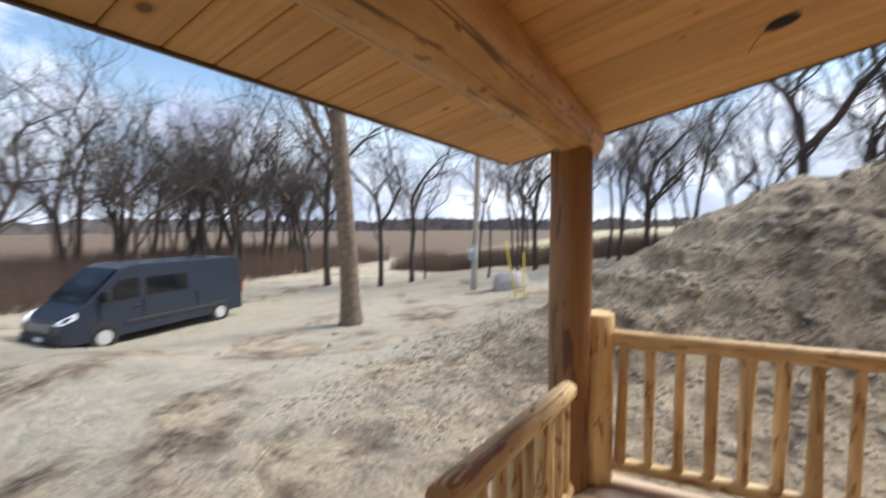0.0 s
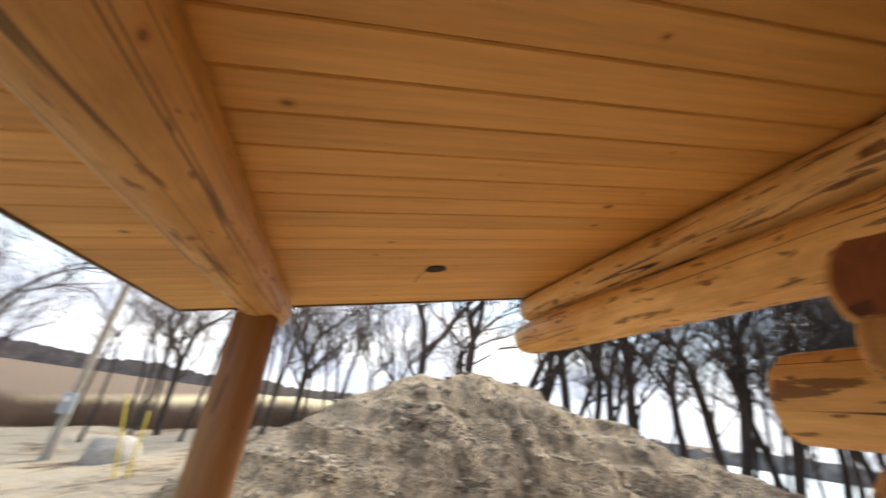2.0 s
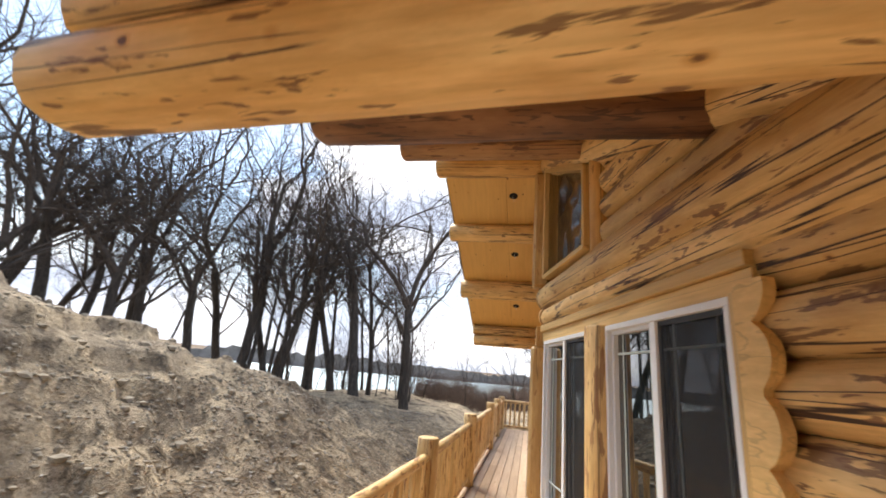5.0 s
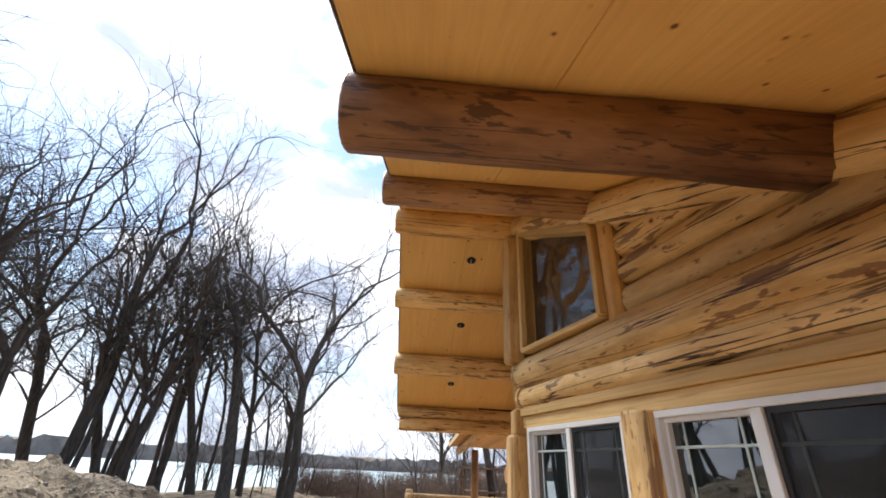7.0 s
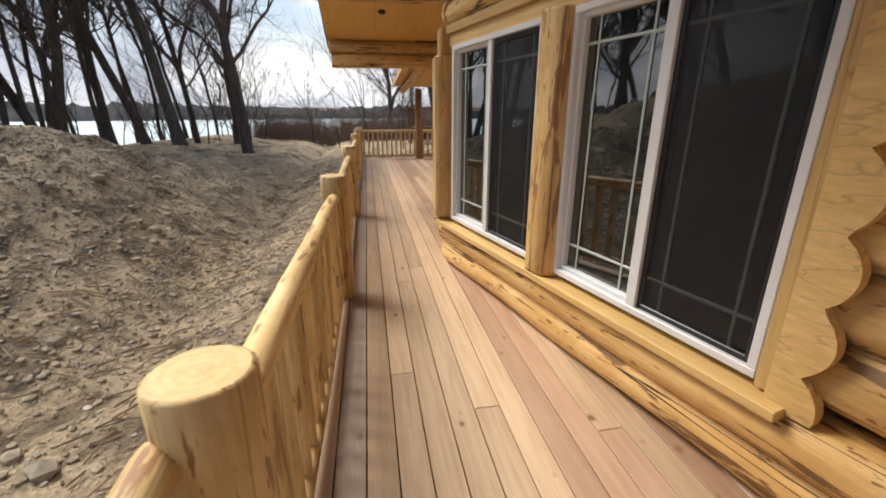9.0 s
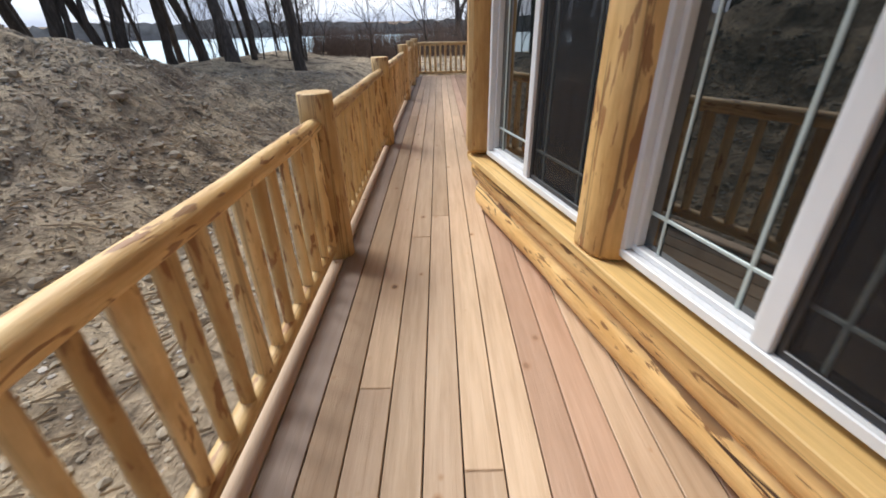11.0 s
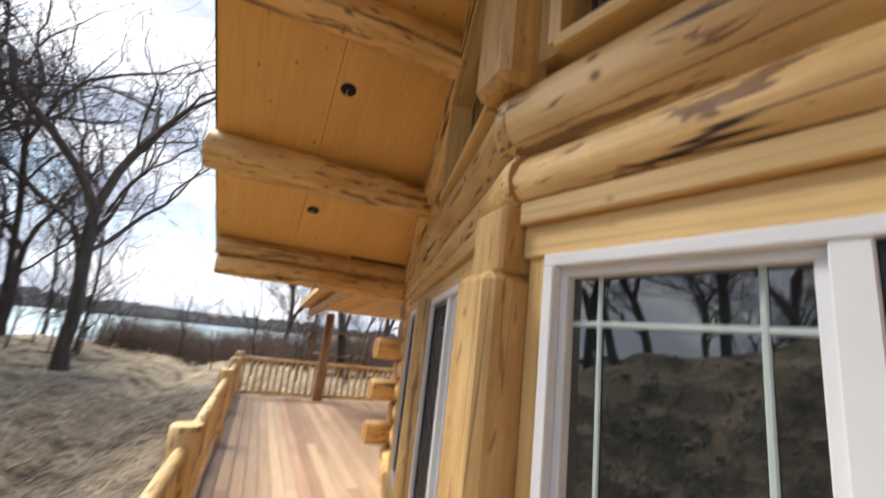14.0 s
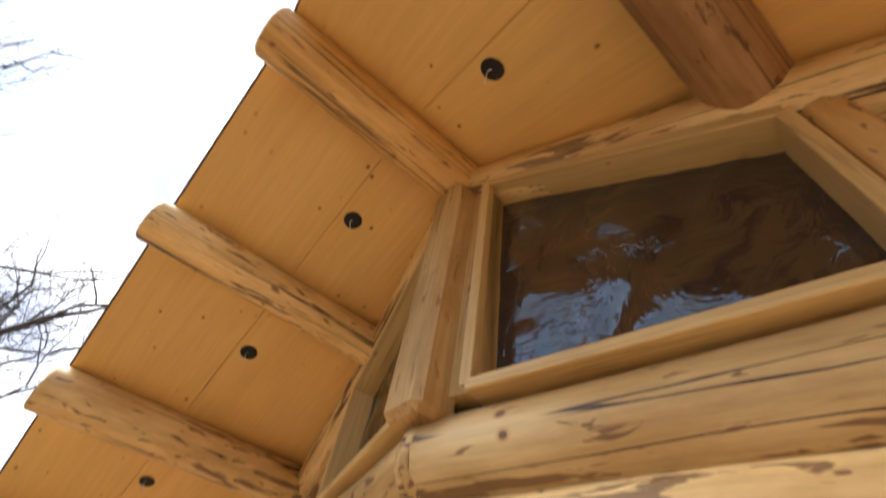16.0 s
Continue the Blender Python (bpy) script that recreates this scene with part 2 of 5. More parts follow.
ICE = plain("lake_ice", (0.36, 0.46, 0.49), 0.5, var=0.12, scale=0.03, bumpy=0.0)
SCREEN = plain("screen_mesh", (0.022, 0.024, 0.028), 0.35, var=0.15, bumpy=0.0)
m, n, l, b = material("screen_cloth", 0.6)
b.inputs["Base Color"].default_value = (0.012, 0.013, 0.016, 1)
tr_ = n.new("ShaderNodeBsdfTransparent")
ms_ = n.new("ShaderNodeMixShader")
ms_.inputs[0].default_value = 0.42
l.new(tr_.outputs[0], ms_.inputs[1])
l.new(b.outputs[0], ms_.inputs[2])
l.new(ms_.outputs[0], n["Material Output"].inputs["Surface"])
CLOTH = m
# near-black: the darkness of the unlit room, put into the colour
ROOM_SHADE = plain("room_shade", (0.03, 0.026, 0.022), 0.9)

m, n, l, b = material("window_glass", 0.02)
b.inputs["Base Color"].default_value = (0.010, 0.014, 0.014, 1)
b.inputs["Specular IOR Level"].default_value = 0.9
b.inputs["Coat Weight"].default_value = 1.0
b.inputs["Coat IOR"].default_value = 1.65
b.inputs["Coat Roughness"].default_value = 0.02
GLASS = m

m, n, l, b = material("plastic_film", 0.08)
b.inputs["Base Color"].default_value = (0.034, 0.024, 0.021, 1)
b.inputs["IOR"].default_value = 1.6
b.inputs["Specular IOR Level"].default_value = 0.7
b.inputs["Coat Weight"].default_value = 0.5
b.inputs["Coat Roughness"].default_value = 0.05
t1 = tex_noise(n, l, 2.6, (1, 1, 1), 4, 0.55, distort=1.5)
bump(n, l, b, t1.outputs["Fac"], 0.8, 0.045)
FILM = m


def soil():
    m, n, l, b = material("bare_soil", 0.95)
    big = tex_noise(n, l, 0.45, detail=6, rough=0.6, coords="World")
    mid = tex_noise(n, l, 1.7, detail=8, rough=0.65, coords="World", distort=0.4)
    fine = tex_noise(n, l, 22.0, detail=5, rough=0.7, coords="World")
    r = ramp(n, [(0.32, (0.06, 0.047, 0.035)), (0.41, (0.22, 0.175, 0.125)), (0.52, (0.48, 0.40, 0.295)), (0.78, (0.36, 0.295, 0.22))])
    l.new(mid.outputs["Fac"], r.inputs["Fac"])
    patch = tex_noise(n, l, 0.55, (0.7, 1.4, 1.0), 7, 0.6, coords="World", distort=0.8)
    r0 = ramp(n, [(0.36, (0.40, 0.35, 0.31)), (0.43, (0.92, 0.89, 0.86)), (0.62, (1.30, 1.26, 1.16))])
    l.new(patch.outputs["Fac"], r0.inputs["Fac"])
    col = mix(n, l, 1.0, r.outputs["Color"], r0.outputs["Color"], "MULTIPLY")
    r3 = ramp(n, [(0.33, (0.62, 0.6, 0.58)), (0.6, (1.12, 1.1, 1.08))])
    l.new(fine.outputs["Fac"], r3.inputs["Fac"])
    col = mix(n, l, 0.8, col, r3.outputs["Color"], "MULTIPLY")
    clump = tex_noise(n, l, 4.5, (0.8, 1.2, 1.0), 8, 0.7, coords="World", distort=0.6)
    rc = ramp(n, [(0.36, (0.42, 0.39, 0.36)), (0.45, (0.98, 0.97, 0.96)), (0.66, (1.12, 1.10, 1.06))])
    l.new(clump.outputs["Fac"], rc.inputs["Fac"])
    col = mix(n, l, 1.0, col, rc.outputs["Color"], "MULTIPLY")
    # pale sand west of the house
    gs = n.new("ShaderNodeNewGeometry")
    ss = n.new("ShaderNodeSeparateXYZ")
    l.new(gs.outputs["Position"], ss.inputs[0])
    sm = n.new("ShaderNodeMapRange")
    sm.inputs["From Min"].default_value, sm.inputs["From Max"].default_value = 0.5, -3.5
    l.new(ss.outputs["X"], sm.inputs["Value"])
    sr = ramp(n, [(0.40, (0, 0, 0)), (0.52, (0.8, 0.8, 0.8))])
    l.new(big.outputs["Fac"], sr.inputs["Fac"])
    sp = n.new("ShaderNodeMath")
    sp.operation = "MULTIPLY"
    l.new(sm.outputs[0], sp.inputs[0])
    l.new(sr.outputs["Color"], sp.inputs[1])
    sand = mix(n, l, fine.outputs["Fac"], (0.44, 0.385, 0.29), (0.62, 0.55, 0.43))
    col = mix(n, l, sp.outputs[0], col, sand)
    # the sandy drive
    gd = n.new("ShaderNodeNewGeometry")
    sd = n.new("ShaderNodeSeparateXYZ")
    l.new(gd.outputs["Position"], sd.inputs[0])
    warp = n.new("ShaderNodeMath")
    warp.operation = "MULTIPLY_ADD"
    warp.inputs[1].default_value = 6.0
    l.new(patch.outputs["Fac"], warp.inputs[0])
    l.new(sd.outputs["X"], warp.inputs[2])
    dist = n.new("ShaderNodeMath")
    dist.operation = "ADD"
    dist.inputs[1].default_value = 9.5
    l.new(warp.outputs[0], dist.inputs[0])
    da = n.new("ShaderNodeMath")
    da.operation = "ABSOLUTE"
    l.new(dist.outputs[0], da.inputs[0])
    dm = n.new("ShaderNodeMapRange")
    dm.inputs["From Min"].default_value, dm.inputs["From Max"].default_value = 4.0, 2.2
    dm.inputs["To Max"].default_value = 0.7
    l.new(da.outputs[0], dm.inputs["Value"])
    col = mix(n, l, dm.outputs[0], col, (0.50, 0.43, 0.31))
    # dry grass of the field and leaf litter of the woods, far away
    geo = n.new("ShaderNodeNewGeometry")
    sep = n.new("ShaderNodeSeparateXYZ")
    l.new(geo.outputs["Position"], sep.inputs[0])
    fy = n.new("ShaderNodeMapRange")
    fy.inputs["From Min"].default_value, fy.inputs["From Max"].default_value = 36, 48
    l.new(sep.outputs["Y"], fy.inputs["Value"])
    col = mix(n, l, fy.outputs[0], col, (0.44, 0.37, 0.22))
    wx = n.new("ShaderNodeMapRange")
    wx.inputs["From Min"].default_value, wx.inputs["From Max"].default_value = -22, -30
    l.new(sep.outputs["X"], wx.inputs["Value"])
    lt = mix(n, l, mid.outputs["Fac"], (0.09, 0.058, 0.036), (0.19, 0.125, 0.075))
    col = mix(n, l, wx.outputs[0], col, lt)
    ex = n.new("ShaderNodeMapRange")
    ex.inputs["From Min"].default_value, ex.inputs["From Max"].default_value = 26, 44
    l.new(sep.outputs["X"], ex.inputs["Value"])
    col = mix(n, l, ex.outputs[0], col, lt)
    l.new(col, b.inputs["Base Color"])
    add = n.new("ShaderNodeMath")
    add.operation = "MULTIPLY_ADD"
    add.inputs[1].default_value = 0.35
    l.new(fine.outputs["Fac"], add.inputs[0])
    l.new(mid.outputs["Fac"], add.inputs[2])
    bump(n, l, b, add.outputs[0], 1.0, 0.22)
    return m


SOIL = soil()
CLOD = plain("soil_clod", (0.32, 0.27, 0.20), 0.95, var=0.4, scale=9, bumpy=0.6)
STONE = plain("pale_stone", (0.42, 0.38, 0.33), 0.8, var=0.25, scale=9, bumpy=0.3)
m, n, l, b = material("bark", 0.95)
t1 = tex_noise(n, l, 5.0, (2.5, 2.5, 0.5), 6, 0.65)
r = ramp(n, [(0.3, (0.030, 0.024, 0.020)), (0.6, (0.085, 0.069, 0.057)), (0.8, (0.17, 0.145, 0.12))])
l.new(t1.outputs["Fac"], r.inputs["Fac"])
l.new(r.outputs["Color"], b.inputs["Base Color"])
bump(n, l, b, t1.outputs["Fac"], 1.0, 0.06)
BARK = m
BARK_PALE = plain("pale_bark", (0.17, 0.125, 0.09), 0.95, var=0.4, scale=7, bumpy=0.7)
TWIG = plain("twig_bark", (0.080, 0.063, 0.053), 0.9, var=0.3, bumpy=0.0)
BRUSH = plain("brown_brush", (0.15, 0.10, 0.075), 0.9, var=0.4, bumpy=0.0)
# paler than near trees: distance haze is put into the colour
WOODS = plain("far_woods", (0.20, 0.17, 0.155), 1.0, var=0.4, scale=0.25, bumpy=0.0)

# ---- building blocks ----
WM = {}                                               # the place of every object in the world


def setup(ob, world_m, parent=None):
    WM[ob] = world_m
    if parent is not None:
        ob.parent = parent
        ob.matrix_parent_inverse = WM[parent].inverted()
    ob.matrix_basis = world_m
    return ob


def thing(name, place, label="", category="", group="", kind="", turn=0.0):
    m = Matrix.Translation(place) @ Matrix.Rotation(turn, 4, "Z")
    return tagged(setup(new(name), m), label, category, group, kind)


def mesh_of(bm, name, mats, smooth=False):
    me = bpy.data.meshes.new(name)
    bmesh.ops.recalc_face_normals(bm, faces=bm.faces)
    bm.to_mesh(me)
    bm.free()
    for mt in (mats if isinstance(mats, (list, tuple)) else [mats]):
        me.materials.append(mt)
    if smooth:
        me.shade_smooth()
    return me


def part(name, me, parent=None, world_m=None, label="", kind=""):
    ob = new(name, me)
    setup(ob, world_m if world_m is not None else (WM[parent] if parent else Matrix()), parent)
    return tagged(ob, label, "", "", kind)


def aim(p0, p1, up=(0, 0, 1)):
    """A frame at p0 whose X axis runs to p1."""
    p0, p1 = Vector(p0), Vector(p1)
    x = (p1 - p0).normalized()
    u = Vector(up)
    if abs(x.dot(u)) > 0.99:
        u = Vector((0, 1, 0))
    y = u.cross(x).normalized()
    z = x.cross(y)
    m = Matrix((x, y, z)).transposed().to_4x4()
    m.translation = p0
    return m


def log_bm(length, r0, r1, seed=0, sides=14, wob=0.05, step=0.35, top=None, bottom=None, face=None, chamfer=0.02):
    """A peeled log along X from the origin. top / bottom: flats sawn at those fractions of the radius."""
    bm = bmesh.new()
    rings = []
    k = max(3, int(length / step) + 1)
    xs = [0.0, chamfer] + [length * i / k for i in range(1, k)] + [length - chamfer, length]
    for i, x in enumerate(xs):
        f = x / length
        r = r0 + (r1 - r0) * f
        end = 0.9 if i in (0, len(xs) - 1) else 1.0
        ring = []
        for j in range(sides):
            a = 2 * math.pi * j / sides
            w = 1 + wob * noise.noise(Vector((x * 1.1 + seed * 7.3, math.cos(a) * 0.9 + seed, math.sin(a) * 0.9)))* 2.0
            y, z = math.cos(a) * r * w * end, math.sin(a) * r * w * end
            if top is not None:
                z = min(z, top * r)
            if bottom is not None:
                z = max(z, -bottom * r)
            if face is not None:
                y = max(-face * r, min(face * r, y))
            ring.append(bm.verts.new((x, y, z)))
        rings.append(ring)
    for a, b2 in zip(rings, rings[1:]):
        for j in range(sides):
            f = bm.faces.new((a[j], a[(j + 1) % sides], b2[(j + 1) % sides], b2[j]))
            f.smooth = True
    for ring, x in ((rings[0], 0), (rings[-1], length)):
        f = bm.faces.new(ring)
        f.material_index = 1
    return bm


def log(name, p0, p1, r0, r1=None, parent=None, mat=None, seed=0, label="", up=(0, 0, 1), end=None, **kw):
    p0, p1 = Vector(p0), Vector(p1)
    bm = log_bm((p1 - p0).length, r0, r1 if r1 else r0, seed, **kw)
    return part(name, mesh_of(bm, name, [mat or LOG, end or LOG_END]), parent, aim(p0, p1, up), label)


def box_bm(x0, x1, y0, y1, z0, z1, bevel=0.0, bm=None):
    own = bm is None
    bm = bm or bmesh.new()
    vs = [bm.verts.new((x, y, z)) for x in (x0, x1) for y in (y0, y1) for z in (z0, z1)]
    idx = ((0, 1, 3, 2), (4, 6, 7, 5), (0, 4, 5, 1), (2, 3, 7, 6), (0, 2, 6, 4), (1, 5, 7, 3))
    for f in idx:
        bm.faces.new([vs[i] for i in f])
    if bevel and own:
        bmesh.ops.bevel(bm, geom=bm.edges[:], offset=bevel, segments=1, affect="EDGES")
    return bm


def board(name, p0, p1, w, t, parent=None, mat=None, bevel=0.004, up=(0, 0, 1), label="", kind=""):
    """A sawn board from p0 to p1, w along the frame's Y and t along its Z, about the line."""
    p0, p1 = Vector(p0), Vector(p1)
    bm = box_bm(0, (p1 - p0).length, -w / 2, w / 2, -t / 2, t / 2, bevel)
    return part(name, mesh_of(bm, name, mat or TRIM), parent, aim(p0, p1, up), label, kind)


# ---- plan of the house ----
VX, VY, TILT = 6.78, 3.04, radians(13.8)              # the prow's corner, and how far its walls turn back
PITCH, RIDGE = 0.417, 4.47                            # roof slope, underside of the roof at the ridge
EAVE_X = 2.60                                         # the line of the lowest purlin
FRONT = 4.45                                          # front edge of the big roof
PORCH_FRONT = 4.52
RAIL_Y = 4.12


def wall_at(side, s, off, z):
    """s metres back from the prow's corner along the near (1) or far (-1) wall, off metres in front of the glass."""
    x = -math.cos(TILT) * s - math.sin(TILT) * off
    y = -math.sin(TILT) * s + math.cos(TILT) * off
    return Vector((VX + x * side, VY + y, z))


def soffit_z(x):
    return RIDGE - PITCH * abs(x - VX)


def under_roof(s):
    return RIDGE - PITCH * math.cos(TILT) * s


def prow_wall(side, tag):
    w = thing("wall_" + tag, wall_at(side, 2.3, 0, 0), "prow wall of stacked peeled yellow pine logs beside the deck", "wall", kind="structure")
    S = 4.75
    # base courses under the windows
    for i, (z, r, off, tp) in enumerate(((0.135, 0.15, -0.06, None), (0.36, 0.155, -0.035, 0.62))):
        log("log", wall_at(side, S - 0.3, off, z), wall_at(side, -0.03, off, z), r, r * 0.95, w, LOG, seed=i + 3 + side, top=tp)
    board("sill_board", wall_at(side, 3.2, 0.0, 0.462), wall_at(side, 0, 0.0, 0.462), 0.30, 0.045, w, TRIM)
    # full courses between the second window and the corner
    z = 0.63
    i = 0
    while z < 2.3:
        s1 = S - 0.42
        log("log", wall_at(side, s1, -0.10, z), wall_at(side, 3.18, -0.10, z), 0.15, 0.145, w, LOG, seed=20 + i + side * 5, end=LOG_END)
        z += 0.265
        i += 1
    # courses over the windows
    top_s = lambda zz: (RIDGE - 0.32 - zz) / (PITCH * math.cos(TILT))
    for i, z in enumerate((2.365, 2.60)):
        log("log", wall_at(side, S - 0.42, -0.06, z), wall_at(side, -0.06, -0.06, z), (0.14, 0.185)[i], (0.125, 0.165)[i], w, LOG, seed=40 + i + side * 3, step=0.25, wob=0.06)
    z, i = 2.86, 0
    while z < 3.6:
        s1 = min(S - 0.5, top_s(z) + 0.4)
        if s1 > 1.8:
            log("log", wall_at(side, s1, -0.09, z), wall_at(side, 1.63, -0.09, z), 0.13, 0.12, w, LOG, seed=60 + i + side * 2)
        z += 0.225
        i += 1
    # the log that follows the roof slope
    log("rake_log", wall_at(side, S - 0.75, -0.02, under_roof(S - 0.75) - 0.15), wall_at(side, -0.05, -0.02, under_roof(-0.05) - 0.15), 0.16, 0.15, w, LOG, seed=80 + side)
    # lintel boards
    board("lintel_board", wall_at(side, 3.2, 0.02, 2.132), wall_at(side, 0.1, 0.02, 2.132), 0.06, 0.10, w, TRIM, up=(0, 0, 1))
    board("lintel_board", wall_at(side, 3.2, 0.045, 2.22), wall_at(side, 0.1, 0.045, 2.22), 0.07, 0.07, w, TRIM)
    # posts between the windows
    log("window_post", wall_at(side, 1.66, 0.02, 0.49), wall_at(side, 1.66, 0.02, 2.09), 0.155, 0.15, w, WINDOW_LOG, seed=90, face=0.80, top=0.62, up=(math.cos(TILT), math.sin(TILT) * side, 0))
    board("window_casing", wall_at(side, 3.125, 0.02, 0.50), wall_at(side, 3.125, 0.02, 2.09), 0.11, 0.10, w, TRIM, up=(-math.sin(TILT), math.cos(TILT), 0))
    board("window_casing", wall_at(side, 0.15, 0.0, 0.50), wall_at(side, 0.15, 0.0, 2.09), 0.07, 0.07, w, TRIM, up=(-math.sin(TILT), math.cos(TILT), 0))
    # added black sheet behind the logs, stands in for shade in their gaps
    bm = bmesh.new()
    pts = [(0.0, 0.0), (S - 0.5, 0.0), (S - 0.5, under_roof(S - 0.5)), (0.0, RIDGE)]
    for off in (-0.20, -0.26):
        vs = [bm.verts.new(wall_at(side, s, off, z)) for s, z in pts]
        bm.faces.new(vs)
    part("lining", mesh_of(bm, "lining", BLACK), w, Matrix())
    return w


def slider(side, s0, s1, z0, z1, number, screen_low=True):
    """A white sliding window: the sash towards the prow has muntins, the other one a dark insect screen."""
    w = thing("window_%d" % number, wall_at(side, (s0 + s1) / 2, 0, z0), "white vinyl sliding window with muntin bars and a dark screen, shut", "window", kind="structure")

    def bar(name, sa, za, sb, zb, width, depth, off, mat, parent=w, label=""):
        p0, p1 = wall_at(side, sa, off, za), wall_at(side, sb, off, zb)
        nrm = wall_at(side, 0, 1, 0) - wall_at(side, 0, 0, 0)
        bm = box_bm(0, (p1 - p0).length, -width / 2, width / 2, -depth / 2, depth / 2, 0.004)
        return part(name, mesh_of(bm, name, mat), parent, aim(p0, p1, nrm), label)

    f = 0.038
    bar("window_frame", s0, z0 + f / 2, s1, z0 + f / 2, f, 0.09, 0.02, VINYL)
    bar("window_frame", s0, z1 - f / 2, s1, z1 - f / 2, f, 0.09, 0.02, VINYL)
    bar("window_frame", s0 + f / 2, z0 + f, s0 + f / 2, z1 - f, f, 0.09, 0.02, VINYL)
    bar("window_frame", s1 - f / 2, z0 + f, s1 - f / 2, z1 - f, f, 0.09, 0.02, VINYL)
    sm = (s0 + s1) / 2
    bar("meeting_rail", sm, z0 + f, sm, z1 - f, 0.06, 0.06, 0.03, VINYL)
    for a, b2, off, screen in ((s0 + f, sm - 0.03, -0.005, False), (sm + 0.03, s1 - f, 0.012, True)):
        p0, p1 = wall_at(side, a, off, z0 + f), wall_at(side, b2, off, z0 + f)
        nrm = wall_at(side, 0, 1, 0) - wall_at(side, 0, 0, 0)
        mtx = aim(p0, p1, nrm)
        h = z1 - z0 - 2 * f
        sgn = 1 if (mtx.to_3x3() @ Vector((0, 1, 0))).z > 0 else -1
        if not screen:
            g = 0.026
            for sa, za, sb, zb in ((a, z0 + f + g / 2, b2, z0 + f + g / 2), (a, z1 - f - g / 2, b2, z1 - f - g / 2), (a + g / 2, z0 + f + g, a + g / 2, z1 - f - g), (b2 - g / 2, z0 + f + g, b2 - g / 2, z1 - f - g)):
                bar("sash_frame", sa, za, sb, zb, g, 0.04, 0.012, VINYL)
        bm = box_bm(0, b2 - a, min(0, sgn * h), max(0, sgn * h), -0.004, 0.0)
        part("pane", mesh_of(bm, "pane", GLASS), w, mtx)
        for fa, fb in ((0.19, 0.81),):
            for q in (fa, fb):
                s = a + (b2 - a) * q
                bar("muntin", s, z0 + f, s, z1 - f, 0.016, 0.008, off + 0.004, MUNTIN)
        for q in (0.09, 0.42):
            zz = z0 + f + h * (0.895 if q == 0.09 else 0.115)
            bar("muntin", a, zz, b2, zz, 0.016, 0.007, off + 0.0035, MUNTIN)
        if screen:
            bm = box_bm(0.012, b2 - a - 0.012, min(0, sgn * h), max(0, sgn * h), 0.024, 0.025)
            part("screen", mesh_of(bm, "screen", CLOTH), w, mtx, "fine dark insect screen")
            for sa, za, sb, zb in ((a, z0 + f + 0.015, b2, z0 + f + 0.015), (a, z1 - f - 0.015, b2, z1 - f - 0.015), (a + 0.012, z0 + f, a + 0.012, z1 - f), (b2 - 0.012, z0 + f, b2 - 0.012, z1 - f)):
                bar("screen_frame", sa, za, sb, zb, 0.028, 0.016, off + 0.022, SCREEN, w, "dark grey screen frame")
    return w


def upper_window(side, number):
    w = thing("window_%d" % number, wall_at(side, 0.9, 0, 2.58), "sloped opening of a gable window covered with crinkled clear plastic film", "window", kind="structure")
    sa, sb, zb = 0.21, 1.45, 2.79
    za_t, zb_t = under_roof(sa) - 0.25, under_roof(sb) - 0.34
    f = 0.07
    nrm = wall_at(side, 0, 1, 0) - wall_at(side, 0, 0, 0)

    def bar(name, a, b2, width, depth, off, mat=TRIM):
        p0, p1 = wall_at(side, a[0], off, a[1]), wall_at(side, b2[0], off, b2[1])
        bm = box_bm(0, (p1 - p0).length, -width / 2, width / 2, -depth / 2, depth / 2, 0.004)
        return part(name, mesh_of(bm, name, mat), w, aim(p0, p1, nrm))
    bar("window_frame", (sa, zb), (sb, zb), 0.045, 0.20, 0.0)
    bar("window_frame", (sa, za_t), (sb, zb_t), 0.06, 0.20, 0.0)
    bar("window_frame", (sa, zb), (sa, za_t), 0.05, 0.20, 0.0)
    bar("window_frame", (sb, zb), (sb, zb_t), 0.05, 0.20, 0.0)
    bar("window_casing", (0.155, zb), (0.155, under_roof(0.155) - 0.3), 0.16, 0.10, 0.0)
    # wavy film
    bm = bmesh.new()
    nx, nz = 26, 22
    grid = []
    for i in range(nx + 1):
        s = sa + (sb - sa) * i / nx
        zt = za_t + (zb_t - za_t) * i / nx
        col = []
        for j in range(nz + 1):
            z = zb + (zt - zb) * j / nz
            e = min(i, nx - i, 3) / 3 * min(j, nz - j, 3) / 3
            d = 0.06 * e * noise.noise(Vector((s * 3, z * 2.2, number))) + 0.035 * e * noise.noise(Vector((s * 9, z * 7, number + 5)))
            col.append(bm.verts.new(wall_at(side, s, -0.06 + d, z)))
        grid.append(col)
    for i in range(nx):
        for j in range(nz):
            bm.faces.new((grid[i][j], grid[i + 1][j], grid[i + 1][j + 1], grid[i][j + 1]))
    part("plastic_film", mesh_of(bm, "film", FILM, True), w, Matrix(), "crinkled clear plastic sheet over a dark opening")
    # jamb log on the side away from the prow
    log("jamb_log", wall_at(side, 1.56, 0.0, 2.70), wall_at(side, 1.56, 0.0, under_roof(1.58) - 0.25), 0.075, 0.075, w, LOG_CLEAN, seed=120, sides=10)
    return w


prow_wall(1, "near")
prow_wall(-1, "far")
slider(1, 0.195, 1.515, 0.52, 2.08, 1)
slider(1, 1.79, 3.065, 0.52, 2.08, 2)
slider(-1, 0.195, 1.515, 0.52, 2.08, 3)
slider(-1, 1.79, 3.065, 0.52, 2.08, 4)
upper_window(1, 5)
upper_window(-1, 6)

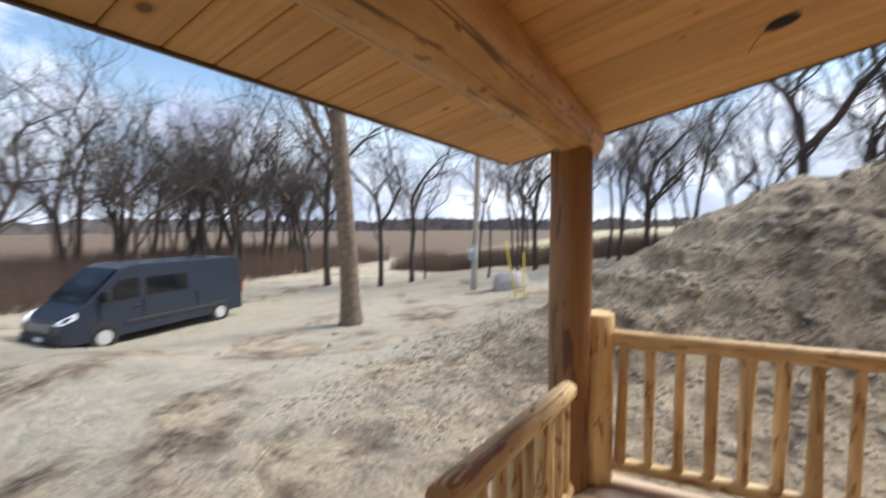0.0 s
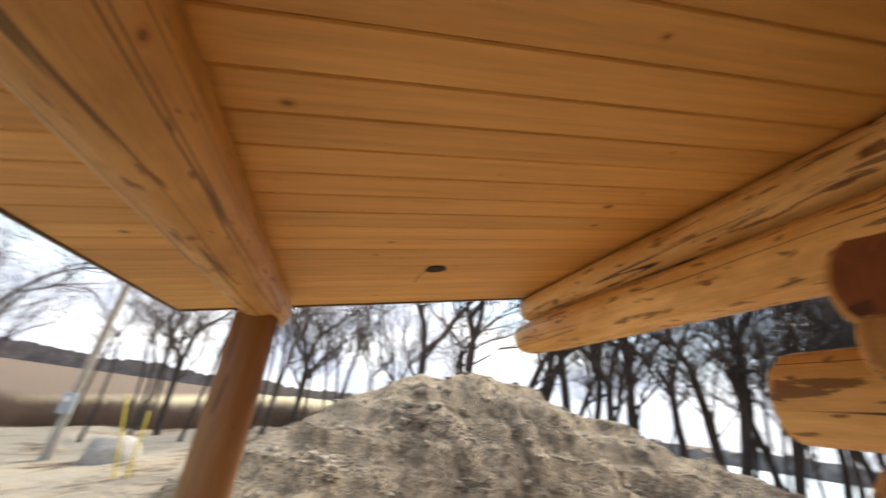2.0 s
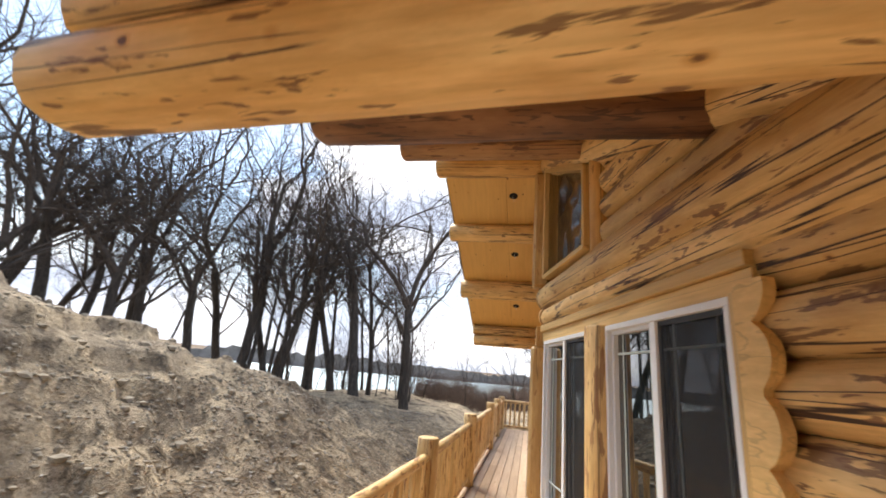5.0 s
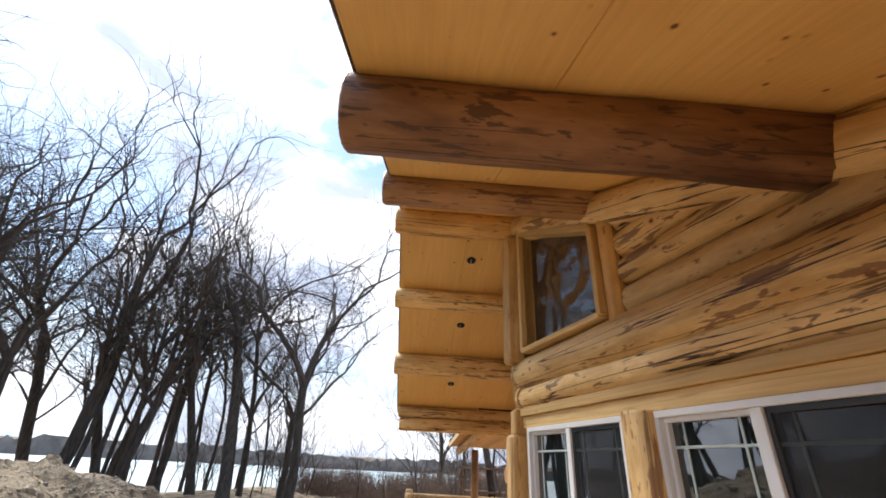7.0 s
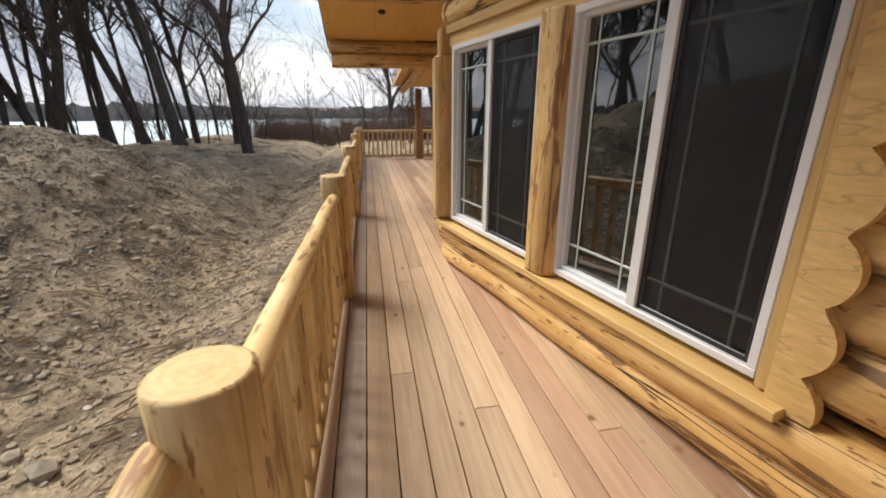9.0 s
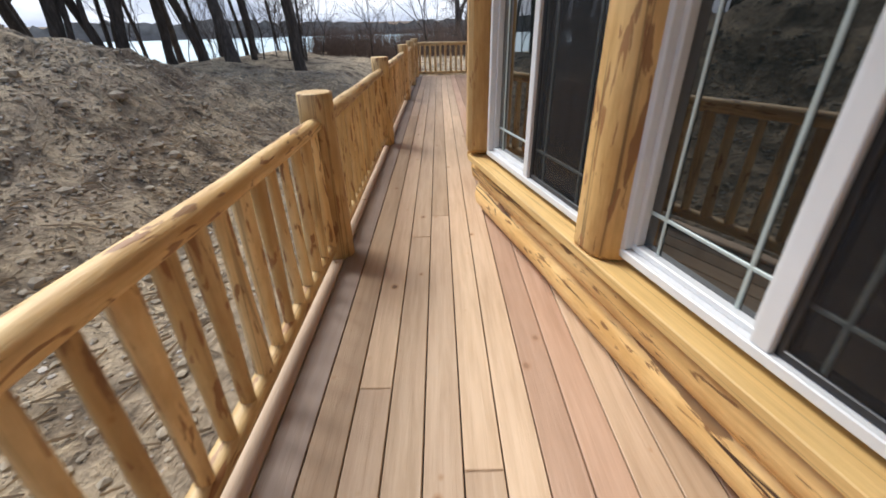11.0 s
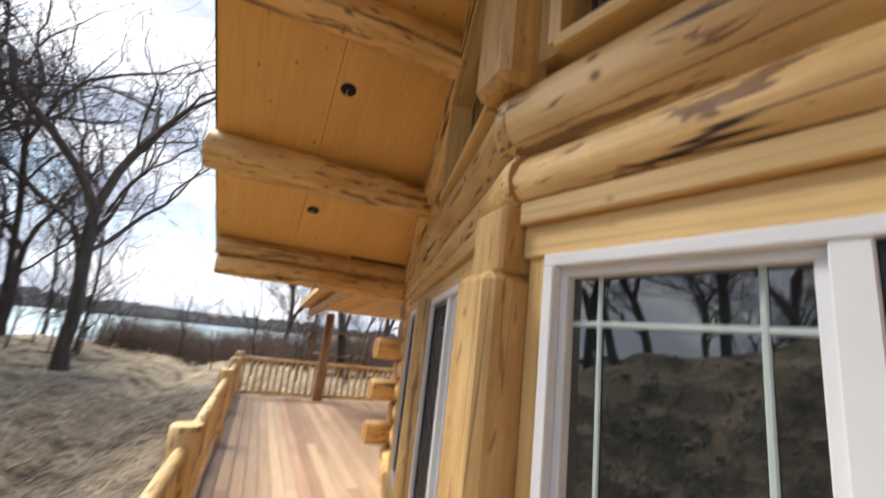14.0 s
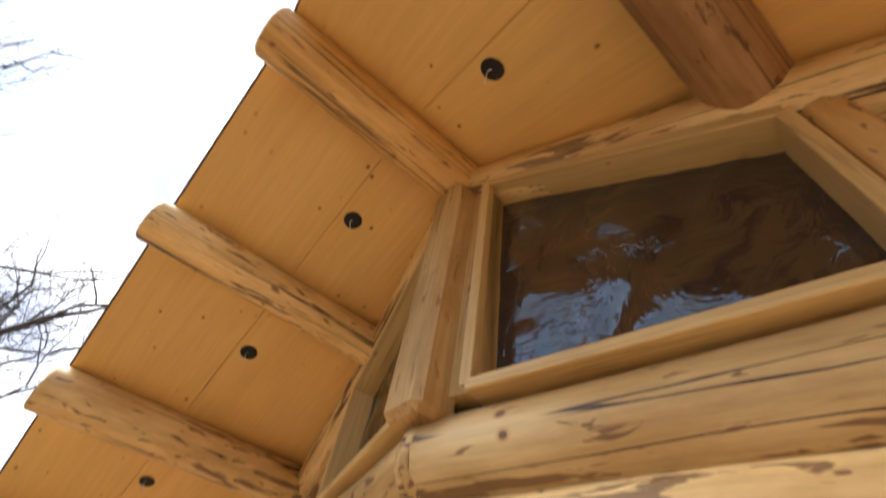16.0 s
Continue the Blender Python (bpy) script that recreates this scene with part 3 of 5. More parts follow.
# posts at the prow's corner
prow_post = thing("wall_prow_post", (VX, VY + 0.05, 0.49), "squared yellow pine corner post of the prow", "post", kind="structure")
board("lower_post", (VX, VY + 0.04, 0.50), (VX, VY + 0.04, 2.03), 0.23, 0.22, prow_post, POST_WOOD, bevel=0.03, up=(0, 1, 0))
board("post_head", (VX, VY + 0.0, 2.03), (VX, VY + 0.0, 2.25), 0.20, 0.20, prow_post, POST_WOOD, bevel=0.01, up=(0, 1, 0))
board("upper_post", (VX, VY + 0.06, 2.70), (VX, VY + 0.06, RIDGE - 0.30), 0.23, 0.20, prow_post, POST_WOOD, bevel=0.03, up=(0, 1, 0))


def side_wall(sx, tag):
    """The wall that runs back from the end of the prow."""
    x = VX - sx * (VX - 2.50)
    w = thing("wall_" + tag, (x, -0.5, 0), "side wall of stacked round pine logs under the porch roof", "wall", kind="structure")
    z, i = 0.10, 0
    while z < 2.2:
        y1 = 2.36 if (abs(z - 1.86) < 0.1 if sx > 0 else abs(z - 1.645) < 0.05 or abs(z - 1.13) < 0.05 or abs(z - 0.615) < 0.05) else 2.05
        sawn = y1 > 2.2
        zc = z - 0.045 if sawn and sx > 0 else z
        log("log", (x, -3.0, zc), (x, y1, zc), 0.155, 0.145, w, LOG, seed=200 + i + sx, step=0.5, bottom=0.88 if sawn else 0.93, top=0.93, face=0.88 if sawn else None)
        if sawn and sx > 0:                            # the full course behind the lowered end
            log("log", (x, -3.0, z + 0.02), (x, 2.03, z + 0.02), 0.15, 0.14, w, LOG, seed=230 + i, step=0.5)
        z += 0.2575
        i += 1
    for zz, rr, y1 in ((2.325 if sx > 0 else 2.395, 0.15, (PORCH_FRONT if sx > 0 else FRONT - 0.06) + 0.0), (2.565 if sx > 0 else 2.615, 0.135, (PORCH_FRONT if sx > 0 else FRONT) - 0.03)):
        log("plate_log", (x + 0.08 * sx, -3.0, zz), (x + 0.08 * sx, y1, zz), rr, rr * 0.9, w, LOG, seed=int(zz * 100) + sx, step=0.3, bottom=0.8, top=0.9)
    # added black panel: shade between the round logs, given as colour
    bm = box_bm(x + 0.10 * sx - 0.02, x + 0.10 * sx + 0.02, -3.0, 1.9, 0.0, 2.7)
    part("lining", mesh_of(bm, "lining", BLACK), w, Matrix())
    return w


near_side = side_wall(1, "side_near")
side_wall(-1, "side_far")

# the two log ends that pass the corner of the house
corner = thing("wall_corner_ends", (2.0, 1.9, 1.4), "sawn log ends crossing at the corner of the house", "log end", kind="structure")
ux = Vector((math.cos(TILT), math.sin(TILT), 0))
for z, r, tp, bt, en in ((2.04, 0.170, 0.5, 0.5, LOG_END_RED), (1.92, 0.14, 0.3, 0.75, LOG_END), (1.585, 0.15, None, None, LOG_END), (1.04, 0.16, None, None, LOG_END), (0.52, 0.16, None, None, LOG_END)):
    p1 = wall_at(1, 4.3, 0.025 if z > 1.8 else -0.01, z)
    p1 = p1 + Vector((0.055, -0.04, 0)) * (z > 1.8)
    log("log_end", p1 - ux * (0.72 if z != 1.93 else 0.71), p1, r, r, corner, LOG_CLEAN, seed=int(z * 50), top=tp, bottom=bt, end=en, sides=28, wob=0.02)

# back and inside of the house, closed
house = thing("wall_back", (VX, -3.0, 0), "plain back wall of the log house", "wall", kind="structure")
part("back", mesh_of(box_bm(2.3, 11.2, -3.15, -3.0, -0.3, 4.4), "back", LOG_CLEAN), house, Matrix())
# added floor, its dark colour stands in for the unlit inside
part("inner_floor", mesh_of(box_bm(2.7, 10.9, -3.0, 1.7, -0.2, 0.02), "inner_floor", ROOM_SHADE), house, Matrix())

# ---- roofs ----


def slab(name, x0, z0, x1, z1, y0, y1, t, mat, parent):
    bm = bmesh.new()
    vs = [bm.verts.new(p) for p in ((x0, y0, z0), (x1, y0, z1), (x1, y1, z1), (x0, y1, z0), (x0, y0, z0 + t), (x1, y0, z1 + t), (x1, y1, z1 + t), (x0, y1, z0 + t))]
    for f in ((0, 1, 2, 3), (4, 7, 6, 5), (0, 4, 5, 1), (1, 5, 6, 2), (2, 6, 7, 3), (3, 7, 4, 0)):
        bm.faces.new([vs[i] for i in f])
    return part(name, mesh_of(bm, name, mat), parent, Matrix())


def planked(name, x0, z0, x1, z1, y0, y1, width, mat, gap=0.003, joint=None, label="", seed=0, t=0.018):
    """A ceiling of boards that run along the slope in X, one mesh, grain along X."""
    rng = random.Random(seed)
    bm = bmesh.new()
    p0, p1 = Vector((x0, 0, z0)), Vector((x1, 0, z1))
    L = (p1 - p0).length
    y = y0
    g = 0.005
    while y < y1 - 0.01:
        yb = min(y + width, y1)
        cuts = [0, L]
        if joint:
            cuts = [0] + sorted(rng.uniform(0.3, L - 0.3) for _ in range(joint)) + [L]
        for a, b2 in zip(cuts, cuts[1:]):
            # underside with chamfered edges: the V groove between boards
            prof = [(y + gap / 2, t), (y + gap / 2, g), (y + gap / 2 + g, 0.0), (yb - gap / 2 - g, 0.0), (yb - gap / 2, g), (yb - gap / 2, t)]
            va = [bm.verts.new((a + 0.001, py, pz)) for py, pz in prof]
            vb = [bm.verts.new((b2 - 0.001, py, pz)) for py, pz in prof]
            for i in range(5):
                bm.faces.new((va[i], va[i + 1], vb[i + 1], vb[i]))
            bm.faces.new(va)
            bm.faces.new(vb)
            bm.faces.new((va[5], va[0], vb[0], vb[5]))
        y = yb
    m4 = aim(p0, p1)
    m4 = Matrix.Translation((p0.x, 0, p0.z)) @ Matrix.Rotation(-math.atan2(z1 - z0, x1 - x0), 4, "Y")
    ob = part(name, mesh_of(bm, name, mat), None, m4)
    return tagged(ob, label, "ceiling", "", "structure")


# big gable roof
roof = thing("roof", (VX, 0, RIDGE), "broad gable roof with a deep overhang, brown fascia", "roof", kind="structure")
for sx in (-1, 1):
    xe = VX + sx * (VX - EAVE_X + (0.3 if sx > 0 else 0.0))
    slab("roof_slab", VX, RIDGE + 0.03, xe, soffit_z(xe) + 0.03, -3.2, FRONT, 0.14, ROOFING, roof)
    planked("ceiling_soffit", min(VX, xe), soffit_z(min(VX, xe)), max(VX, xe), soffit_z(max(VX, xe)), 1.2, FRONT - 0.002, 1.2, SOFFIT, gap=0.002, label="wide knotty pine soffit boards under the gable roof", seed=5 + sx)
    p0, p1 = Vector((VX, FRONT + 0.007, RIDGE + 0.085)), Vector((xe, FRONT + 0.007, soffit_z(xe) + 0.085))
    board("fascia", p0, p1, 0.012, 0.15, roof, FASCIA)

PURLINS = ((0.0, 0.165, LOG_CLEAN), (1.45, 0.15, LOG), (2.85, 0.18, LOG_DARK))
for off, r, mt in PURLINS:
    for sx in ((1,) if off == 0 else (-1, 1)):
        x = VX + sx * off if off == 0 else VX + (-1.42, 1.27)[sx > 0] if off < 2 else VX + (-2.94, 2.70)[sx > 0]
        pl = thing("roof_purlin", (x, FRONT, soffit_z(x) - 0.13), "thick round log purlin carrying the roof overhang", "purlin", "purlins of the gable roof", "structure")
        # near-side purlins get darker copies: shade on their faces is in the colour
        mt2 = (LOG_TAN_SHADED if mt is LOG else mt) if sx < 0 or off == 0 else LOG
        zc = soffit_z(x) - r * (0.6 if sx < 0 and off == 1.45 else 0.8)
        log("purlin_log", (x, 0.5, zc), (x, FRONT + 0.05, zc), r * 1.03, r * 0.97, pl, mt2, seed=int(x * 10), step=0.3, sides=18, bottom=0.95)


def recessed_hole(x, y, z, slope, group="holes for ceiling lights", wire=0.0):
    """A black disc whose colour gives the shade of an open lamp hole, with the wires hanging in it."""
    h = thing("ceiling_light_hole", (x, y, z), "round open hole for a recessed lamp with a loose wire", "light hole", group)
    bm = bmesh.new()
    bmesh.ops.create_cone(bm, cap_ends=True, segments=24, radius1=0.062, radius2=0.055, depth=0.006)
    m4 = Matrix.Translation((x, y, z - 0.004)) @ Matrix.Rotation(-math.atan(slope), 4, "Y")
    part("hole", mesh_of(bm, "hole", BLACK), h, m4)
    bm = bmesh.new()
    pts = [Vector((0.01 * i, 0.012 * math.sin(i), -0.012 * i - wire * i * 0.012)) for i in range(6)] if wire == 0 else [Vector((-0.03 - 0.016 * i, -0.006 * i, -0.01 - 0.0016 * i * i * wire)) for i in range(8)]
    ring = None
    for p in pts:
        nr = [bm.verts.new(p + Vector((0.003 * math.cos(a), 0.003 * math.sin(a), 0))) for a in (0, 2.1, 4.2)]
        if ring:
            for j in range(3):
                bm.faces.new((ring[j], ring[(j + 1) % 3], nr[(j + 1) % 3], nr[j]))
        ring = nr
    part("wire", mesh_of(bm, "wire", VINYL if wire == 0 else BRUSH), h, m4, "thin loose wire")
    return h


for dx, sx in ((-0.70, 1), (0.66, 1), (1.90, 1), (3.40, 1)):
    x = VX + sx * dx
    recessed_hole(x, 3.50, soffit_z(x), -PITCH if dx > 0 else PITCH)

# porch roofs: shed roofs that carry on below the gable
EAVE_EDGE = -0.02
PZ1 = 2.69                                            # ceiling at the house


def porch_z(x):
    return PZ1 - 0.235 * (EAVE_X - x)


porch_ceiling = planked("ceiling_porch", EAVE_EDGE, porch_z(EAVE_EDGE), EAVE_X, porch_z(EAVE_X), -3.0, PORCH_FRONT, 0.145, CEIL, joint=0, label="tongue and groove knotty pine boards on the porch ceiling", seed=11)
porch_roof = thing("roof_porch", (1.3, 0, 2.6), "low shed roof over the porch with a thin dark edge", "roof", kind="structure")
slab("roof_slab", EAVE_EDGE, porch_z(EAVE_EDGE) + 0.02, EAVE_X + 0.1, porch_z(EAVE_X + 0.1) + 0.02, -3.2, PORCH_FRONT, 0.12, ROOFING, porch_roof)
board("fascia", (EAVE_EDGE - 0.012, -3.2, porch_z(EAVE_EDGE) + 0.055), (EAVE_EDGE - 0.012, PORCH_FRONT + 0.02, porch_z(EAVE_EDGE) + 0.055), 0.022, 0.13, porch_roof, FASCIA)
board("fascia", (EAVE_EDGE, PORCH_FRONT + 0.012, porch_z(EAVE_EDGE) + 0.055), (EAVE_X + 0.1, PORCH_FRONT + 0.012, porch_z(EAVE_X + 0.1) + 0.055), 0.022, 0.13, porch_roof, FASCIA)
porch_hole = recessed_hole(1.54, 3.58, porch_z(1.54), 0.235, wire=1.0)

beam = thing("porch_beam", (0.55, 4.0, 2.2), "long round pine beam resting on the porch post", "beam", kind="structure")
log("beam_log", (0.61, -3.0, 2.15), (0.61, 4.22, 2.15), 0.150, 0.14, beam, LOG_CLEAN, seed=301, step=0.3, sides=18)
post = thing("porch_post", (0.55, 3.98, 0), "dark reddish-brown round porch post with long cracks", "post", kind="structure")
log("post_log", (0.62, 3.85, 0), (0.62, 3.85, 2.04), 0.125, 0.12, post, LOG_POST, seed=303, sides=18)

# the porch stands a little askew to the rest
SKEW = Matrix.Translation((2.55, 4.5, 0)) @ Matrix.Rotation(radians(-3.6), 4, "Z") @ Matrix.Translation((-2.55, -4.5, 0))
for ob in (near_side, porch_ceiling, porch_roof, porch_hole, beam, post):
    ob.matrix_basis = SKEW @ ob.matrix_basis

# far porch
far_roof = thing("roof_far_porch", (14, 1, 2.6), "low shed roof over the far end of the deck", "roof", kind="structure")
slab("roof_slab", 10.9, 2.72, 17.7, 2.35, -3.0, 2.9, 0.10, ROOFING, far_roof)
planked("ceiling_far_porch", 10.9, 2.70, 17.7, 2.33, -3.0, 2.9, 0.145, CEIL, label="pine board ceiling of the far porch", seed=12)
board("fascia", (10.9, 2.912, 2.73), (17.7, 2.912, 2.36), 0.022, 0.13, far_roof, TRIM)
for y0 in (2.6,):
    log("beam_log", (10.9, y0, 2.50), (17.5, y0, 2.2), 0.10, 0.10, far_roof, LOG_CLEAN, seed=310)
for px, py in ((17.25, 2.1),):
    fp = thing("far_porch_post", (px, py, 0), "round log post holding up the far porch roof", "post", kind="structure")
    log("post_log", (px, py, 0), (px, py, 2.25), 0.12, 0.115, fp, LOG_POST, seed=311)

# ---- railings ----
POST_X = (0.72, 3.32, 6.06, 9.1, 12.9, 15.3, 17.4)


def rail_post(x, y, seed, r=0.105):
    p = thing("railing_post", (x, y, 0), "short thick peeled log railing post with a flat sawn top", "railing post", "posts of the deck railing")
    log("post_log", (x, y, -0.02), (x, y, 1.05), r * 1.04, r, p, RAIL, seed=seed, sides=20, step=0.15, wob=0.04, end=POST_TOP, chamfer=0.008)
    return p


BAL = [mesh_of(log_bm(0.80, 0.031 + 0.002 * i, 0.024 + 0.001 * i, 400 + i, sides=8, step=0.12, wob=0.09), "baluster", [RAIL, RAIL]) for i in range(6)]


def railing(a, b2, seed, z_top=0.90, pitch=0.155, z_start=None):
    a, b2 = Vector(a), Vector(b2)
    d = (b2 - a)
    L = d.length
    u = d.normalized()
    rng = random.Random(seed)
    r = thing("railing", (a + b2) / 2, "peeled log deck railing with knobbly round balusters", "railing", "sections of the deck railing")
    log("top_rail", a + u * 0.06 + Vector((0, 0, z_start or z_top)), b2 - u * 0.06 + Vector((0, 0, z_top + 0.005)), 0.052, 0.045, r, RAIL, seed=seed, step=0.12, wob=0.12, sides=12)
    log("bottom_rail", a + u * 0.06 + Vector((0, 0, 0.11)), b2 - u * 0.06 + Vector((0, 0, 0.11)), 0.045, 0.04, r, RAIL, seed=seed + 1, step=0.15, wob=0.10, sides=10)
    k = int((L - 0.26) / pitch)
    for i in range(k + 1):
        s = 0.15 + (L - 0.30) * i / k
        base = a + u * s + Vector((0, 0, 0.11))
        top = base + Vector((rng.uniform(-0.012, 0.012), rng.uniform(-0.008, 0.008), 0.78 if z_start is None else z_start - 0.12 + (z_top - z_start) * s / L))
        if rng.random() < 0.5:
            base, top = top, base
        part("baluster", BAL[rng.randrange(6)], r, aim(base, top) @ Matrix.Rotation(rng.uniform(0, 6.28), 4, "X") @ Matrix.Diagonal(((top - base).length / 0.79, 1, 1, 1)))
    return r


for i, x in enumerate(POST_X):
    rail_post(x + (0.06 if i == 1 else 0), RAIL_Y + (0.06 if i == 1 else 0), 500 + i)
for i, (xa, xb) in enumerate(zip(POST_X, POST_X[1:])):
    if i == 0:
        railing((xa, RAIL_Y, 0), (xb + 0.06, RAIL_Y + 0.13, 0), 520)
    elif i == 1:
        railing((xa + 0.06, RAIL_Y + 0.04, 0), (xb, RAIL_Y, 0), 523, z_top=0.87, z_start=0.90)
    else:
        railing((xa, RAIL_Y, 0), (xb, RAIL_Y, 0), 520 + i * 3, z_top=0.88)
railing((0.62, 3.80, 0), (0.56, 2.2, 0), 560, z_top=0.93, z_start=0.68)
railing((0.56, 2.2, 0), (0.60, 0.6, 0), 561, z_top=0.93)
rail_post(0.60, 0.5, 563)
railing((0.60, 0.4, 0), (0.60, -2.9, 0), 566)
railing((17.4, RAIL_Y, 0), (17.4, 2.1, 0), 570)
railing((17.4, 2.1, 0), (17.4, -0.6, 0), 573)
rail_post(17.4, -0.7, 576)
railing((17.4, -0.7, 0), (17.4, -3.0, 0), 579)

# ---- ground ----
RIDGE_X = [-3.0, -1.0, 0.2, 0.8, 1.7, 2.5, 3.2, 5.1, 5.9, 7.1, 8.3, 10.8, 13.2, 16.0, 19.0]
RIDGE_Z = [-0.8, -0.2, 0.75, 1.1, 1.7, 2.15, 2.4, 2.5, 2.5, 1.95, 1.75, 1.3, 0.6, 0.1, -0.1]


def smooth(a, b2, v):
    t = np.clip((v - a) / (b2 - a), 0, 1)
    return t * t * (3 - 2 * t)


def fractal(x, y, scale, octaves, seed):
    out = np.zeros_like(x)
    amp, f = 1.0, scale
    r = np.random.RandomState(seed)
    for _ in range(octaves):
        for _ in range(3):
            a = r.uniform(0, 2 * np.pi)
            kx, ky = np.cos(a) * f * r.uniform(0.7, 1.4), np.sin(a) * f * r.uniform(0.7, 1.4)
            out += amp * np.sin(kx * x + ky * y + r.uniform(0, 6.28) + 1.3 * np.sin(ky * 0.7 * x - kx * 0.6 * y + r.uniform(0, 6.28)))
        amp *= 0.55
        f *= 1.95
    return out / 4.0


def ground_z(x, y):
    x, y = np.asarray(x, float), np.asarray(y, float)
    base = -0.42 - 1.05 * smooth(1.0, -8.0, x) * smooth(3, 9, y) - 1.05 * smooth(0.5, -8, x) * smooth(6, 2, y)
    base = base + 0.45 * smooth(11, 18, x) - 0.65 * smooth(-8, -14, x)
    p = x * 0.906 + y * 0.42
    side = smooth(-6, 6, x - 0.95 * y)
    east = smooth(-22, -10, y)
    lake = smooth(29, 40, p) * (1 - smooth(190, 215, p)) * side * east
    base = base - 2.6 * lake + 4.0 * smooth(200, 260, p)
    base = base - 0.9 * smooth(35, 60, y) * (1 - side)
    prof = np.interp(x, RIDGE_X, RIDGE_Z)
    wid = np.where(y < 10.6, 2.5, 3.6)
    hump = np.exp(-np.abs((y - 10.6) / wid) ** 2.3)
    m = np.maximum(prof + 0.42, 0) * hump * smooth(-3.2, 0.0, x)
    low = 0.45 * np.exp(-((x - 0.2) / 2.6) ** 2 - ((y - 8.6) / 1.1) ** 2)
    low = low + 0.55 * np.exp(-((x - 11.5) / 3.6) ** 2 - ((y - 8.4) / 1.3) ** 2)
    trench = -0.28 * np.exp(-((y - 5.9) / 0.6) ** 2) * smooth(4, 8, x)
    near = np.clip(1 - np.abs(p - 8) / 60, 0, 1)
    rough = 0.03 * fractal(x, y, 1.3, 6, 1) * near + (0.15 * fractal(x, y, 1.6, 6, 2) + 0.26 * fractal(x, y, 0.8, 3, 12)) * np.clip(m * 1.5 + low, 0, 1) - 0.20 * np.abs(fractal(x, y, 2.4, 5, 7)) * np.clip(m * 1.5 + low, 0, 1)
    rough = rough + 0.10 * np.maximum(0, fractal(x, y, 2.3, 4, 3) - 0.25) * smooth(30, 12, np.hypot(x - 2, y - 8))
    z = base + m + low + trench + rough
    step = np.round((z + 0.12 * fractal(x, y, 1.1, 3, 31)) / 0.42) * 0.42
    z = z + 0.42 * (step - z) * np.clip(fractal(x, y, 0.9, 3, 32) + 0.4, 0, 1) * np.clip(m * 1.5 + low, 0, 1)   # slumped ledges
    inside = (x > 0.0) & (x < 18) & (y < 4.3)
    return np.where(inside, np.minimum(z, -0.32), z)


def axis(dense0, dense1, step, far0, far1, ratio=1.12):
    mid = list(np.arange(dense0, dense1, step))
    lo, s = [], step
    v = dense0
    while v > far0:
        s *= ratio
        v -= s
        lo.append(v)
    hi, s = [], step
    v = mid[-1]
    while v < far1:
        s *= ratio
        v += s
        hi.append(v)
    return np.array(lo[::-1] + mid + hi)


gx, gy = axis(-4, 21, 0.11, -900, 900, 1.09), axis(4, 15.5, 0.11, -900, 900, 1.09)
GX, GY = np.meshgrid(gx, gy, indexing="ij")
GZ = ground_z(GX, GY)
nx_, ny_ = GX.shape
idx = np.arange(nx_ * ny_).reshape(nx_, ny_)
quads = np.stack([idx[:-1, :-1], idx[1:, :-1], idx[1:, 1:], idx[:-1, 1:]], -1).reshape(-1, 4)
me = bpy.data.meshes.new("ground")
me.from_pydata(np.stack([GX, GY, GZ], -1).reshape(-1, 3).tolist(), [], quads.tolist())
me.materials.append(SOIL)
me.shade_smooth()
tagged(part("ground", me), "bare sandy soil with ruts and clods around the house", "ground", "", "structure")

bm = bmesh.new()
vs = [bm.verts.new(p) for p in ((25, -60, -1.5), (420, -60, -1.5), (420, 420, -1.5), (25, 420, -1.5))]
bm.faces.new(vs)
tagged(part("water", mesh_of(bm, "water", ICE)), "pale frozen lake behind the trees", "lake", "", "structure")


def gz(x, y):
    i = min(max(int(np.searchsorted(gx, x)) - 1, 0), len(gx) - 2)
    j = min(max(int(np.searchsorted(gy, y)) - 1, 0), len(gy) - 2)
    u, v = (x - gx[i]) / (gx[i + 1] - gx[i]), (y - gy[j]) / (gy[j + 1] - gy[j])
    return float(GZ[i, j] * (1 - u) * (1 - v) + GZ[i + 1, j] * u * (1 - v) + GZ[i, j + 1] * (1 - u) * v + GZ[i + 1, j + 1] * u * v)


# far woods along the horizon: many thin uneven crowns in one sheet
def far_strip(name, pts, h, label):
    bm = bmesh.new()
    rng = random.Random(77)
    for (xa, ya, za), (xb, yb, zb) in zip(pts, pts[1:]):
        L = math.hypot(xb - xa, yb - ya)
        k = int(L / 2.2)
        prev = None
        for i in range(k + 1):
            f = i / k
            x, y, z = xa + (xb - xa) * f, ya + (yb - ya) * f, za + (zb - za) * f
            t = z + h * (0.55 + 0.35 * noise.noise(Vector((x * 0.03, y * 0.03, 3))) + 0.25 * rng.random())
            cur = (bm.verts.new((x, y, z - 6)), bm.verts.new((x, y, t)))
            if prev:
                bm.faces.new((prev[0], cur[0], cur[1], prev[1]))
            prev = cur
    ob = part(name, mesh_of(bm, name, WOODS))
    return tagged(ob, label, "woods", "", "stuff")


far_strip("backdrop_lake_woods", [(60, 320, -1.7), (114, 229, -1.7), (147, 156, -1.7), (181, 84, -1.7), (215, 12, -1.7), (248, -61, -1.7), (270, -140, -1.7)], 8, "hazy bare woods on the far shore of the lake")
far_strip("backdrop_field_woods", [(-330, 60, -1), (-260, 200, -1), (-140, 290, -1), (0, 320, -1), (130, 330, -1)], 9, "brown woods behind the field")

# ---- trees ----


